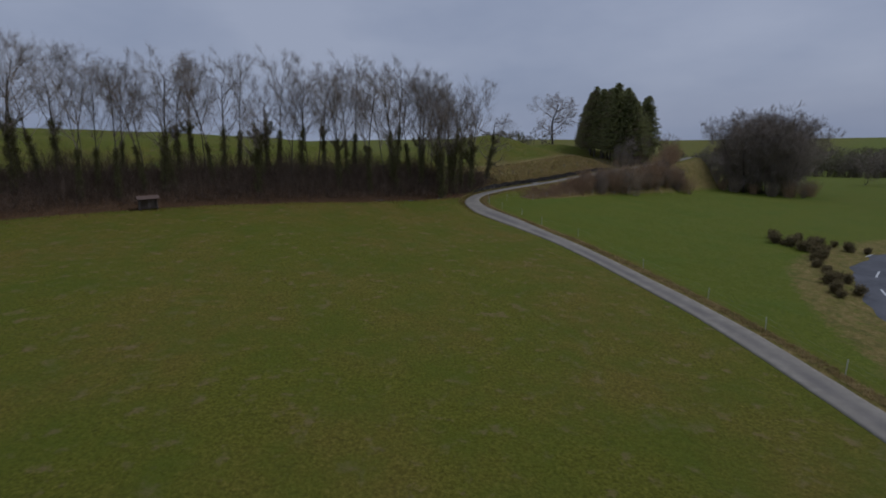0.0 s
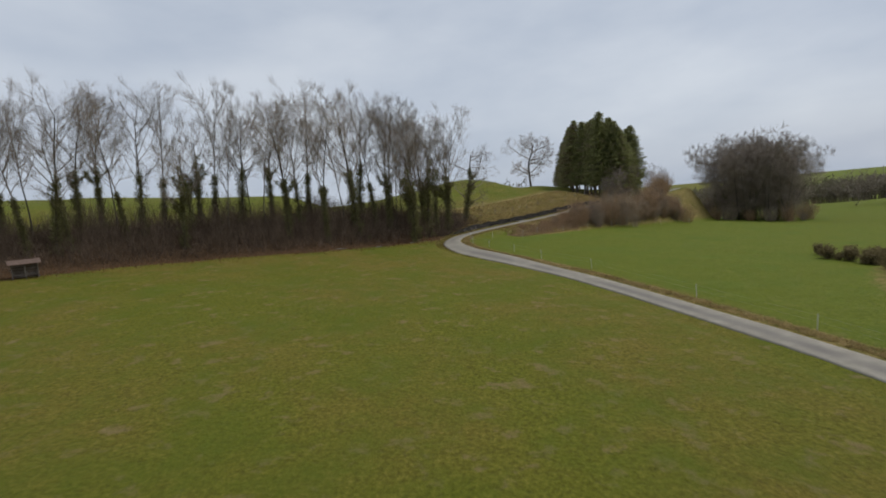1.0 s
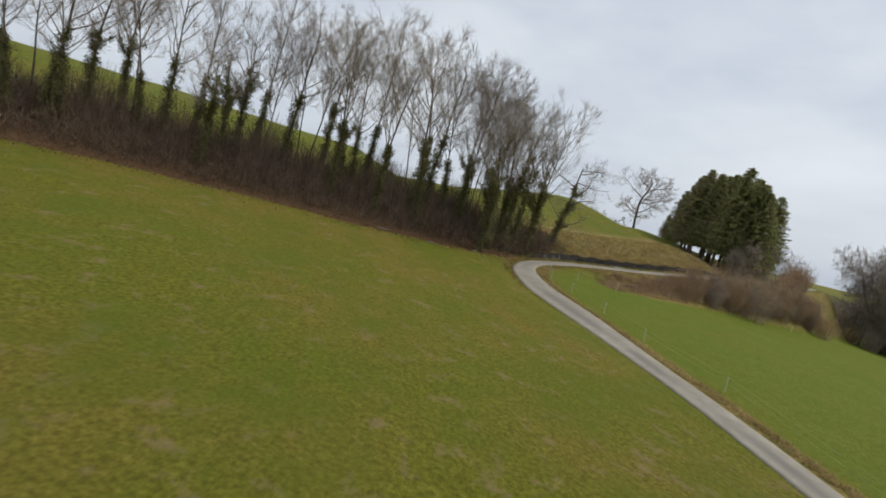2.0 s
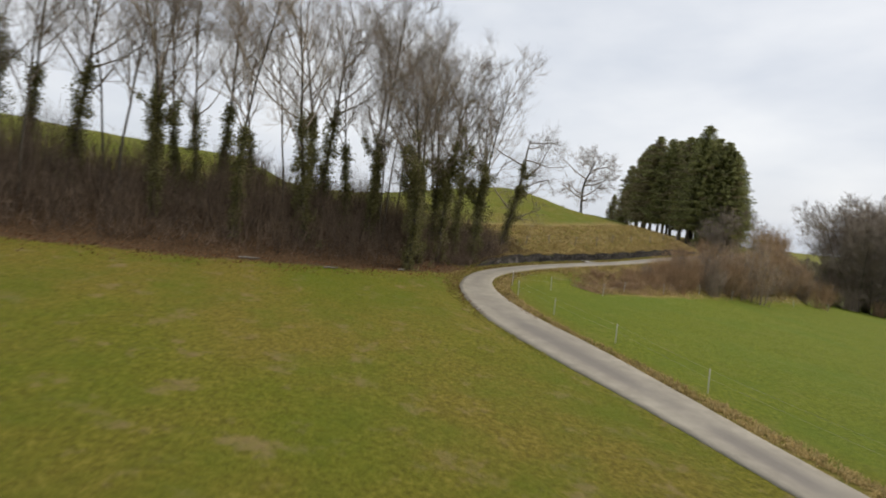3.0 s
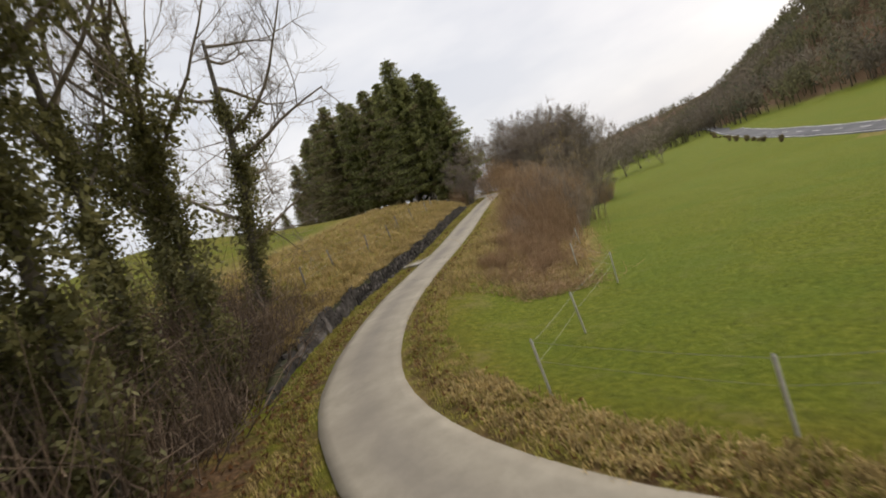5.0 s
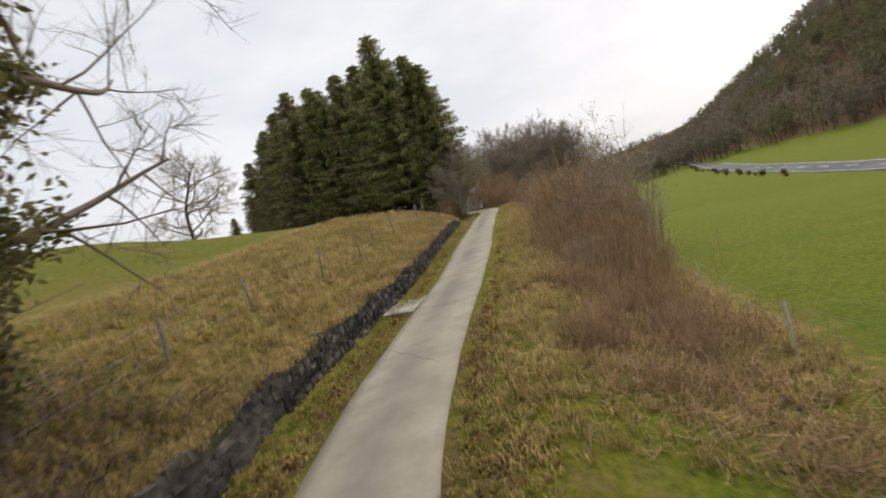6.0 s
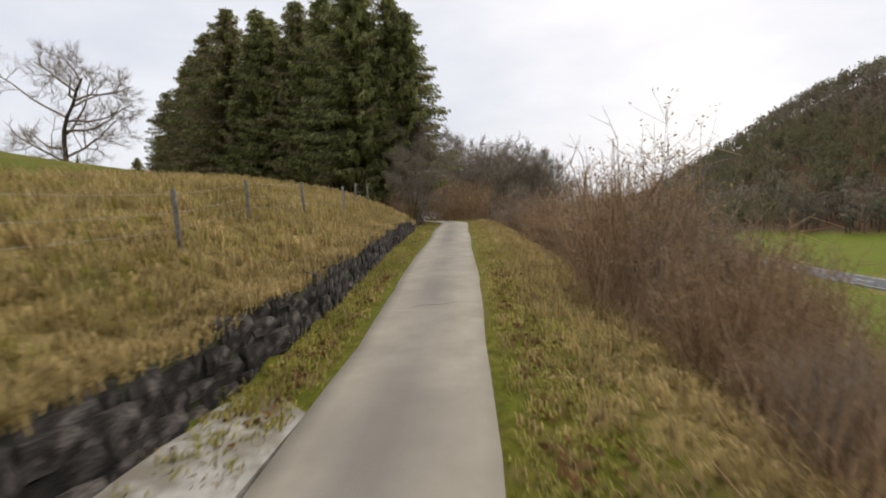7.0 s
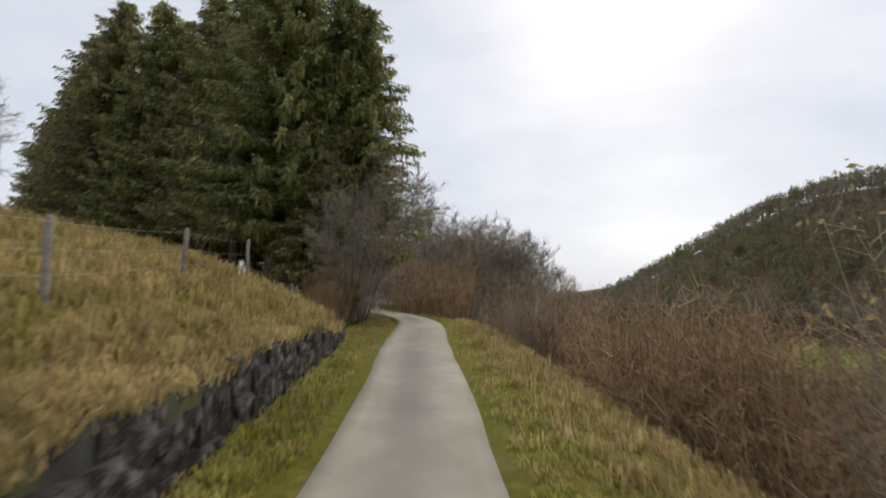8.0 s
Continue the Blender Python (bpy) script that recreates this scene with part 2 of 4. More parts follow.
def part(name, bm, mat, parent, label=""):
    me = bpy.data.meshes.new(name)
    bm.to_mesh(me)
    bm.free()
    me.materials.append(mat)
    ob = new(name, me)
    ob.parent = parent
    if label:
        ob["label"] = label
    return ob


# ---------------------------------------------------------------- ground
def ground_material():
    m = bpy.data.materials.new("meadow")
    m.use_nodes = True
    n, l = m.node_tree.nodes, m.node_tree.links
    b = n["Principled BSDF"]
    b.inputs["Roughness"].default_value = 0.95
    b.inputs["Specular IOR Level"].default_value = 0.15
    co = n.new("ShaderNodeTexCoord")

    def noise_tex(scale, detail=5.0, rough=0.6):
        t = n.new("ShaderNodeTexNoise")
        t.inputs["Scale"].default_value, t.inputs["Detail"].default_value, t.inputs["Roughness"].default_value = scale, detail, rough
        l.new(co.outputs["Object"], t.inputs["Vector"])
        return t.outputs["Fac"]

    def ramp(src, stops):
        r = n.new("ShaderNodeValToRGB")
        while len(r.color_ramp.elements) < len(stops):
            r.color_ramp.elements.new(0.5)
        for e, (p, c) in zip(r.color_ramp.elements, stops):
            e.position, e.color = p, (*c, 1)
        l.new(src, r.inputs["Fac"])
        return r.outputs["Color"]

    def span(src, lo, hi):
        r = n.new("ShaderNodeMapRange")
        r.inputs["From Min"].default_value, r.inputs["From Max"].default_value = lo, hi
        l.new(src, r.inputs["Value"])
        return r.outputs["Result"]

    def mix(f, a, c):
        x = n.new("ShaderNodeMix")
        x.data_type = "RGBA"
        if isinstance(f, float):
            x.inputs[0].default_value = f
        else:
            l.new(f, x.inputs[0])
        for s, v in ((6, a), (7, c)):
            if isinstance(v, tuple):
                x.inputs[s].default_value = (*v, 1)
            else:
                l.new(v, x.inputs[s])
        return x.outputs[2]

    def maths(op, a, c):
        x = n.new("ShaderNodeMath")
        x.operation = op
        for s, v in ((0, a), (1, c)):
            if isinstance(v, (int, float)):
                x.inputs[s].default_value = v
            else:
                l.new(v, x.inputs[s])
        return x.outputs[0]

    def zone(name):
        a = n.new("ShaderNodeAttribute")
        a.attribute_name = name
        return a.outputs["Fac"]

    fine, clump, broad = noise_tex(5.5, 8, 0.72), noise_tex(0.9, 5, 0.62), noise_tex(0.09, 4, 0.55)
    turf = ramp(fine, [(0.3, (0.054, 0.058, 0.006)), (0.52, (0.134, 0.135, 0.012)), (0.72, (0.225, 0.206, 0.03))])
    olive = ramp(fine, [(0.3, (0.078, 0.064, 0.01)), (0.55, (0.176, 0.143, 0.022)), (0.75, (0.28, 0.22, 0.056))])
    meadow = mix(span(broad, 0.42, 0.62), turf, olive)
    meadow = mix(maths("MULTIPLY", span(clump, 0.56, 0.68), 0.75), meadow, (0.225, 0.165, 0.075))
    meadow = mix(maths("MULTIPLY", span(noise_tex(0.22, 8, 0.72), 0.45, 0.66), 0.75), meadow, (0.092, 0.122, 0.009))
    lush = ramp(fine, [(0.3, (0.052, 0.07, 0.006)), (0.53, (0.128, 0.152, 0.012)), (0.74, (0.225, 0.228, 0.032))])
    lush = mix(maths("MULTIPLY", span(clump, 0.54, 0.7), 0.5), lush, (0.18, 0.172, 0.042))
    lush = mix(maths("MULTIPLY", span(noise_tex(0.14, 6, 0.7), 0.48, 0.68), 0.6), lush, (0.085, 0.135, 0.012))
    straw = ramp(noise_tex(3.0, 7, 0.7), [(0.3, (0.12, 0.088, 0.022)), (0.5, (0.235, 0.175, 0.055)), (0.72, (0.37, 0.28, 0.115))])
    straw = mix(maths("MULTIPLY", span(clump, 0.46, 0.62), 0.75), straw, ramp(fine, [(0.3, (0.07, 0.075, 0.012)), (0.7, (0.155, 0.145, 0.03))]))
    litter = ramp(noise_tex(9.0, 7, 0.75), [(0.3, (0.04, 0.026, 0.013)), (0.52, (0.105, 0.062, 0.032)), (0.74, (0.24, 0.15, 0.08))])
    colour = mix(span(zone("lush"), 0.0, 1.0), meadow, lush)
    for name, look_of in (("straw", straw), ("litter", litter)):
        ragged = maths("ADD", zone(name), maths("MULTIPLY", maths("SUBTRACT", noise_tex(1.4, 6, 0.7), 0.5), 1.1))
        colour = mix(span(ragged, 0.35, 0.65), colour, look_of)
    l.new(colour, b.inputs["Base Color"])
    bn = n.new("ShaderNodeBump")
    bn.inputs["Strength"].default_value, bn.inputs["Distance"].default_value = 0.8, 0.16
    l.new(maths("ADD", fine, maths("MULTIPLY", clump, 1.5)), bn.inputs["Height"])
    l.new(bn.outputs["Normal"], b.inputs["Normal"])
    return m


MAIN = [(36, -60), (36, 5), (39.5, 30), (47.5, 49), (62, 62), (82, 74), (110, 96), (150, 122), (210, 152), (300, 200), (420, 300)]
MAIN_LINE = spline([(x, y, 0) for x, y in MAIN], 3.0)
MAIN_LINE[:, 2] = ground(MAIN_LINE[:, 0], MAIN_LINE[:, 1]) + 0.12

GX, GY = axis(-48, 78, 0.55, 2200), axis(0, 150, 0.55, 2200)
gx, gy = np.meshgrid(GX, GY)
gz = ground(gx, gy)
rows_n, cols_n = gx.shape
idx = np.arange(rows_n * cols_n).reshape(rows_n, cols_n)
quads = np.stack([idx[:-1, :-1], idx[:-1, 1:], idx[1:, 1:], idx[1:, :-1]], -1).reshape(-1, 4)
d_foot_g, _, along_g = nearest(FOOT_LINE, gx, gy)
d_lane_g, _, lane_g = nearest(LANE_LINE, gx, gy)
LANE_BEND = float(nearest(LANE_LINE, np.array([9.8]), np.array([90.2]))[2][0])
# keep the sheet a little under the paving
gz = gz - 0.1 * (1 - ease(np.abs(d_lane_g), 0.5, 0.95))
field_ground = tagged(mesh_object("ground", np.stack([gx, gy, gz], -1).reshape(-1, 3), quads, ground_material(), smooth=True),
                      "rolling winter meadow with green and straw-coloured grass", "ground", kind="structure")
wall_zone = ease(along_g, WALL_FROM - 3, WALL_FROM + 3) * (d_foot_g > 0.3)
upper_lane = ease(lane_g, LANE_BEND - 2, LANE_BEND + 8)
straw_z = wall_zone * (1 - ease(d_foot_g, 8, 17)) * 0.95
straw_z = np.maximum(straw_z, 0.62 * (1 - ease(np.abs(d_lane_g), 1.9, 3.2)) * (d_lane_g < 0) * (1 - 0.4 * upper_lane))
straw_z = np.maximum(straw_z, ease(lane_g, LANE_BEND + 5, LANE_BEND + 16) * 0.8 * (d_lane_g < 0) * ease(-d_lane_g, 1.7, 3.0) * (1 - ease(-d_lane_g, 7.5, 10.5)) * 0.9)
main_g = nearest(MAIN_LINE, gx, gy)[0]
straw_z = np.maximum(straw_z, 0.6 * (1 - ease(np.abs(main_g), 6.5, 9.5)) * (gy < 100))
wood_z = (1 - ease(along_g, WALL_FROM - 8, WALL_FROM + 4)) * ease(d_foot_g, -3.5, 0.5) * (1 - ease(d_foot_g, 9, 15))
bend_edge = 0.55 * (1 - ease(np.abs(np.abs(d_lane_g) - 1.5), 0.2, 0.9)) * ease(lane_g, LANE_BEND - 16, LANE_BEND - 8) * (1 - ease(lane_g, LANE_BEND + 14, LANE_BEND + 30))
lush_z = ease(-d_lane_g, 2.2, 4.5) * (d_foot_g < 0) * (gx > 0) * ease(gx - 0.35 * gy, -45, -10)
lush_z = np.maximum(lush_z, 0.45 * ease(d_foot_g, 16, 30))
far_g = np.hypot(gx - 40, gy - 60)
hill_wood = ease(gz - field_plane(gx, gy), 1.0, 4.0) * (far_g > 175) * (gx > 100)
for zone_name, values in (("straw", straw_z), ("litter", np.maximum(np.maximum(wood_z, bend_edge), hill_wood)), ("lush", lush_z)):
    attr = field_ground.data.attributes.new(zone_name, "FLOAT", "POINT")
    attr.data.foreach_set("value", values.ravel().astype(np.float32))


def ribbon(name, line, half, lift, mat, thick=0.12, across=5, crown=0.03, wobble=0.0):
    """A paved strip with a cambered top and real edges."""
    p = np.array(line)
    tang = np.gradient(p[:, :2], axis=0)
    tang /= np.linalg.norm(tang, axis=1)[:, None]
    left = np.stack([-tang[:, 1], tang[:, 0]], 1)
    rng = np.random.RandomState(3)
    wl_, wr_ = (half + wobble * np.convolve(rng.uniform(-1, 1, len(p) + 4), np.ones(5) / 3, "valid")[:len(p)] for _ in range(2))
    rows_v = []
    for k in range(across):
        f = 1 - 2 * k / (across - 1)
        w = np.where(f > 0, wl_ * f, wr_ * f)
        rows_v.append(np.column_stack([p[:, :2] + left * w[:, None], p[:, 2] + lift + crown * (1 - f * f)]))
    for f, w in ((1, wl_), (-1, -wr_)):
        rows_v.append(np.column_stack([p[:, :2] + left * w[:, None], p[:, 2] + lift - thick]))
    v = np.stack(rows_v, 1).reshape(-1, 3)
    k_all, faces = across + 2, []
    order = [across] + list(range(across)) + [across + 1]
    for i in range(len(p) - 1):
        for a, b in zip(order[:-1], order[1:]):
            faces.append((i * k_all + a, i * k_all + b, (i + 1) * k_all + b, (i + 1) * k_all + a))
    ob = mesh_object(name, v, np.array(faces), mat, smooth=True)
    return ob


def lane_material():
    m = material("worn_lane_paving", (0.25, 0.224, 0.176), (0.345, 0.312, 0.248), 1.3, 0.9, 0.3, 70, patch=(0.235, 0.209, 0.168), patch_scale=0.3, patch_lo=0.45, patch_hi=0.85)
    # darker worn band between the wheel tracks
    n, l = m.node_tree.nodes, m.node_tree.links
    b = n["Principled BSDF"]
    band = n.new("ShaderNodeAttribute")
    band.attribute_name = "middle"
    co, worn = n.new("ShaderNodeTexCoord"), n.new("ShaderNodeTexNoise")
    worn.inputs["Scale"].default_value, worn.inputs["Detail"].default_value = 0.2, 7.0
    l.new(co.outputs["Object"], worn.inputs["Vector"])
    fade = n.new("ShaderNodeMapRange")
    fade.inputs["From Min"].default_value, fade.inputs["From Max"].default_value, fade.inputs["To Max"].default_value = 0.25, 0.6, 0.9
    l.new(worn.outputs["Fac"], fade.inputs["Value"])
    times = n.new("ShaderNodeMath")
    times.operation = "MULTIPLY"
    l.new(fade.outputs["Result"], times.inputs[0])
    l.new(band.outputs["Fac"], times.inputs[1])
    mix = n.new("ShaderNodeMix")
    mix.data_type = "RGBA"
    l.new(times.outputs[0], mix.inputs[0])
    l.new(b.inputs["Base Color"].links[0].from_socket, mix.inputs[6])
    mix.inputs[7].default_value = (0.165, 0.147, 0.128, 1)
    l.new(mix.outputs[2], b.inputs["Base Color"])
    return m


lane_run = np.concatenate([[0], np.cumsum(np.linalg.norm(np.diff(LANE_LINE[:, :2], axis=0), axis=1))])
LANE_HALF = 1.1 - 0.07 * ease(lane_run, LANE_BEND - 8, LANE_BEND + 4) - 0.1 * ease(lane_run, LANE_BEND + 30, LANE_BEND + 37) + 0.72 * np.exp(-((lane_run - (LANE_BEND - 17)) / 9.0) ** 2)
lane = tagged(ribbon("farm_lane", LANE_LINE, LANE_HALF, 0.02, lane_material(), wobble=0.07, across=9),
              "narrow grey paved farm lane with worn edges", "lane", kind="structure")
band = lane.data.attributes.new("middle", "FLOAT", "POINT")
band.data.foreach_set("value", np.tile(np.array([0, 0.1, 0.3, 0.9, 1, 0.6, 0.15, 0.05, 0, 0, 0], np.float32), len(LANE_LINE)))

main_road = tagged(ribbon("main_road", MAIN_LINE, 3.4 + 0 * MAIN_LINE[:, 0], 0.06, M_MAINROAD, thick=0.5), "smooth grey asphalt country road with white markings", "road", kind="structure")


# ---------------------------------------------------------------- plants
class Sticks:
    """Collects tapered three- to five-sided rods into one mesh."""

    def __init__(self):
        self.v, self.f, self.mi, self.n = [], [], [], 0

    def rod(self, pts, radii, sides=4, mat=0):
        pts = np.asarray(pts, float)
        k = len(pts)
        tang = np.gradient(pts, axis=0)
        tang /= np.linalg.norm(tang, axis=1)[:, None] + 1e-9
        ref = np.array([0.31, 0.95, 0.05]) if abs(tang[0][2]) > 0.8 else np.array([0, 0, 1.0])
        a = np.cross(tang, ref)
        a /= np.linalg.norm(a, axis=1)[:, None] + 1e-9
        b = np.cross(tang, a)
        ang = np.arange(sides) * 2 * math.pi / sides
        ring = a[:, None, :] * np.cos(ang)[None, :, None] + b[:, None, :] * np.sin(ang)[None, :, None]
        self.v.append((pts[:, None, :] + ring * np.asarray(radii, float)[:, None, None]).reshape(-1, 3))
        i, j = np.meshgrid(np.arange(k - 1), np.arange(sides), indexing="ij")
        j2 = (j + 1) % sides
        q = np.stack([i * sides + j, i * sides + j2, (i + 1) * sides + j2, (i + 1) * sides + j], -1).reshape(-1, 4) + self.n
        self.f.append(q)
        self.mi.append(np.full(len(q), mat))
        self.n += k * sides

    def many(self, start, end, r0, r1, bend=None, mat=0):
        """Many thin three-sided rods at once, each bent in its middle."""
        start, end = np.asarray(start, float), np.asarray(end, float)
        mid = (start + end) / 2 + (bend if bend is not None else 0)
        d = end - start
        d /= np.linalg.norm(d, axis=1)[:, None] + 1e-9
        ref = np.where(np.abs(d[:, 2:3]) > 0.8, np.array([[1.0, 0.1, 0]]), np.array([[0, 0, 1.0]]))
        a = np.cross(d, ref)
        a /= np.linalg.norm(a, axis=1)[:, None] + 1e-9
        b = np.cross(d, a)
        r0, r1 = np.broadcast_to(r0, (len(start),)), np.broadcast_to(r1, (len(start),))
        rings = []
        for p, r in ((start, r0), (mid, (r0 + r1) / 2), (end, r1)):
            for t in (0, 2.094, 4.189):
                rings.append(p + (a * math.cos(t) + b * math.sin(t)) * r[:, None])
        v = np.stack(rings, 1)
        base = self.n + 9 * np.arange(len(start))[:, None]
        cells = np.array([(3 * i + j, 3 * i + (j + 1) % 3, 3 * i + 3 + (j + 1) % 3, 3 * i + 3 + j) for i in (0, 1) for j in range(3)])
        q = (base[:, None, :] + cells[None]).reshape(-1, 4)
        self.v.append(v.reshape(-1, 3))
        self.f.append(q)
        self.mi.append(np.full(len(q), mat))
        self.n += 9 * len(start)

    def straws(self, start, end, r0, r1, mat=0):
        """Many thin straight three-sided rods at once."""
        start, end = np.asarray(start, float), np.asarray(end, float)
        d = end - start
        d /= np.linalg.norm(d, axis=1)[:, None] + 1e-9
        a = np.cross(d, np.where(np.abs(d[:, 2:3]) > 0.8, np.array([[1.0, 0.1, 0]]), np.array([[0, 0, 1.0]])))
        a /= np.linalg.norm(a, axis=1)[:, None] + 1e-9
        b = np.cross(d, a)
        v = np.stack([p + (a * math.cos(t) + b * math.sin(t)) * r for p, r in ((start, r0), (end, r1)) for t in (0, 2.094, 4.189)], 1)
        cells = np.array([(0, 1, 4, 3), (1, 2, 5, 4), (2, 0, 3, 5)])
        q = (self.n + 6 * np.arange(len(start))[:, None, None] + cells[None]).reshape(-1, 4)
        self.v.append(v.reshape(-1, 3))
        self.f.append(q)
        self.mi.append(np.full(len(q), mat))
        self.n += 6 * len(start)

    def leaves(self, centre, size, rng, flat=0.0, mat=0, long=1.0):
        """Small bent quads scattered about, each turned at random."""
        c = np.asarray(centre, float)
        k = len(c)
        n1 = rng.normal(size=(k, 3))
        n1[:, 2] *= 1 - flat
        n1 /= np.linalg.norm(n1, axis=1)[:, None] + 1e-9
        n2 = np.cross(n1, rng.normal(size=(k, 3)))
        n2 /= np.linalg.norm(n2, axis=1)[:, None] + 1e-9
        s = np.broadcast_to(size, (k,))[:, None] * rng.uniform(0.7, 1.3, (k, 1))
        v = np.stack([c - n1 * s * long, c + n2 * s * 0.5, c + n1 * s * long, c - n2 * s * 0.5], 1)
        q = self.n + 4 * np.arange(k)[:, None] + np.arange(4)[None]
        self.v.append(v.reshape(-1, 3))
        self.f.append(q)
        self.mi.append(np.full(k, mat))
        self.n += 4 * k

    def pick(self, mat):
        """The rods of one material alone."""
        out = Sticks()
        for v, f, m in zip(self.v, self.f, self.mi):
            if len(m) and m[0] == mat:
                out.v.append(v)
                out.f.append(f - f.min() + out.n)
                out.mi.append(m * 0)
                out.n += len(v)
        return out

    def build(self, name, mats, parent=None, smooth=False):
        return mesh_object(name, np.vstack(self.v), np.vstack(self.f), mats, parent, smooth, np.concatenate(self.mi))


def grow(sticks, rng, base, heading, length, radius, level, tips, spread=0.55, up=0.25, wander=0.16, sides=5, kids=(4, 5, 5), max_level=3, limb=1.0, low=0.4):
    """A limb that leaves sideways, bends upward and forks; collects the ends of the finer twigs."""
    n = 9 if level == 0 else 7 if level == 1 else 5
    pts, d = [np.array(base, float)], np.array(heading, float)
    for i in range(n):
        d = d + rng.normal(size=3) * wander + np.array([0, 0, up * (0.2 if level == 0 else 0.55 if level == 1 else 0.3)])
        d /= np.linalg.norm(d)
        pts.append(pts[-1] + d * length / n)
    pts = np.array(pts)
    taper = np.linspace(1, 0.3 if level < 2 else 0.25, n + 1)
    if level == 0:
        taper[0] = 1.4
    sticks.rod(pts, radius * taper, sides if level < 2 else 3, 0 if level < 1 else 1)
    tips.append((level, pts))
    if level >= max_level:
        return
    count = kids[level] + rng.randint(0, 2)
    for k in range(count):
        f = low + (1 - low) * (k + rng.uniform(0, 0.9)) / count if level == 0 else rng.uniform(0.2, 1.0)
        f = min(f, 1.0)
        j = min(int(f * n), n - 1)
        p = pts[j] + (pts[j + 1] - pts[j]) * (f * n - j)
        axis_d = pts[j + 1] - pts[j]
        axis_d = axis_d / np.linalg.norm(axis_d)
        side = np.cross(axis_d, rng.normal(size=3))
        side /= np.linalg.norm(side)
        wide = spread * (rng.uniform(0.95, 1.3) if level == 0 else rng.uniform(0.7, 1.15))
        h = axis_d * (1 - min(wide, 0.9)) + side * wide
        h /= np.linalg.norm(h)
        # limbs are longest about the middle of the crown, so that its outline is round
        if level == 0:
            g = (f - low) / (1 - low)
            reach = length * limb * rng.uniform(0.26, 0.38) * (0.45 + 0.75 * math.sin(math.pi * (0.18 + 0.72 * g)))
        else:
            reach = length * rng.uniform(0.38, 0.62) * (1.15 - 0.5 * f)
        grow(sticks, rng, p, h, reach, radius * (0.46 if level == 0 else 0.38) * (1.15 - 0.45 * f), level + 1, tips, spread, up, wander * (1.5 if level == 0 else 1.1), sides, kids, max_level, limb, low)


def fine_twigs(sticks, rng, tips, count, length, level_from=2, r=0.011, droop=0.0):
    """Thin twigs all over the outer limbs."""
    lines = [p for lv, p in tips if lv >= level_from]
    starts, ends = [], []
    for _ in range(count):
        p = lines[rng.randint(len(lines))]
        f = rng.uniform(0.1, len(p) - 1.001)
        j = int(f)
        s = p[j] + (p[j + 1] - p[j]) * (f - j)
        d = (p[j + 1] - p[j]) / (np.linalg.norm(p[j + 1] - p[j]) + 1e-9) + rng.normal(size=3) * 0.42 + np.array([0, 0, 0.3 - droop])
        starts.append(s)
        ends.append(s + d / np.linalg.norm(d) * length * rng.uniform(0.4, 1.2))
    starts, ends = np.array(starts), np.array(ends)
    sticks.straws(starts, ends, r, r * 0.45, 1)


def bare_tree(seed, tall, ivy=0.0, lean=0.0, spread=0.5, stems=1, name="bare_tree", twigs=2600, kids=(12, 5, 3), trunk=0.17, up=0.22, limb=1.0, fine=0.006, low=0.4, fat=1.0, twig_len=0.055, wander=0.06):
    """A leafless tree: trunk and limbs, fine twigs, and ivy up the stem where there is any."""
    rng = np.random.RandomState(seed)
    root = new(name)
    wood, tips = Sticks(), []
    for s in range(stems):
        h = np.array([lean + rng.normal() * 0.05 + (s * 0.25 if stems > 1 else 0), rng.normal() * 0.05, 1.0])
        grow(wood, rng, (0.35 * s, 0.2 * s, -0.3), h / np.linalg.norm(h), tall * rng.uniform(0.84, 0.9), trunk * (1 if stems == 1 else 0.75), 0, tips, spread, up, wander, 6, kids, limb=limb, low=low)
    fine_twigs(wood, rng, tips, twigs, tall * twig_len, r=fine)
    wood.pick(0).build("trunk", [M_BARK], root, True)
    wood.pick(1).build("crown", [M_TWIG], root)["label"] = "fine bare twigs"
    if ivy:
        # clumps of leaves round the stem and the feet of the limbs, in uneven bulges with gaps between
        leaf, pts = Sticks(), []
        for lv, p in tips:
            if lv > 1 or (lv == 1 and rng.uniform() < 0.45):
                continue
            run = 0.0
            for a, b in zip(p[:-1], p[1:]):
                step = np.linalg.norm(b - a)
                run += step
                top = max(a[2], b[2])
                if top > tall * ivy * rng.uniform(0.85, 1.12) or (lv == 1 and run > 0.16 * tall):
                    continue
                clumps = int((15 if lv == 0 else 7) * step)
                c = a + (b - a) * rng.uniform(0, 1, (clumps, 1))
                girth = fat * (0.62 if lv == 0 else 0.34) * (0.62 + 0.38 * math.sin(math.pi * min(1.0, 0.15 + top / (tall * ivy)))) * rng.uniform(0.6, 1.25)
                c = c + rng.normal(size=(clumps, 3)) * girth * rng.uniform(0.15, 1.0, (clumps, 1)) * np.array([0.6, 0.6, 0.4])
                k = 46
                pts.append(np.repeat(c, k, 0) + rng.normal(size=(clumps * k, 3)) * np.array([0.17, 0.17, 0.24]))
        if pts:
            leaf.leaves(np.vstack(pts), 0.085, rng, 0.2)
            leaf.build("ivy", [M_IVY], root)["label"] = "dark green climbing ivy"
    return root


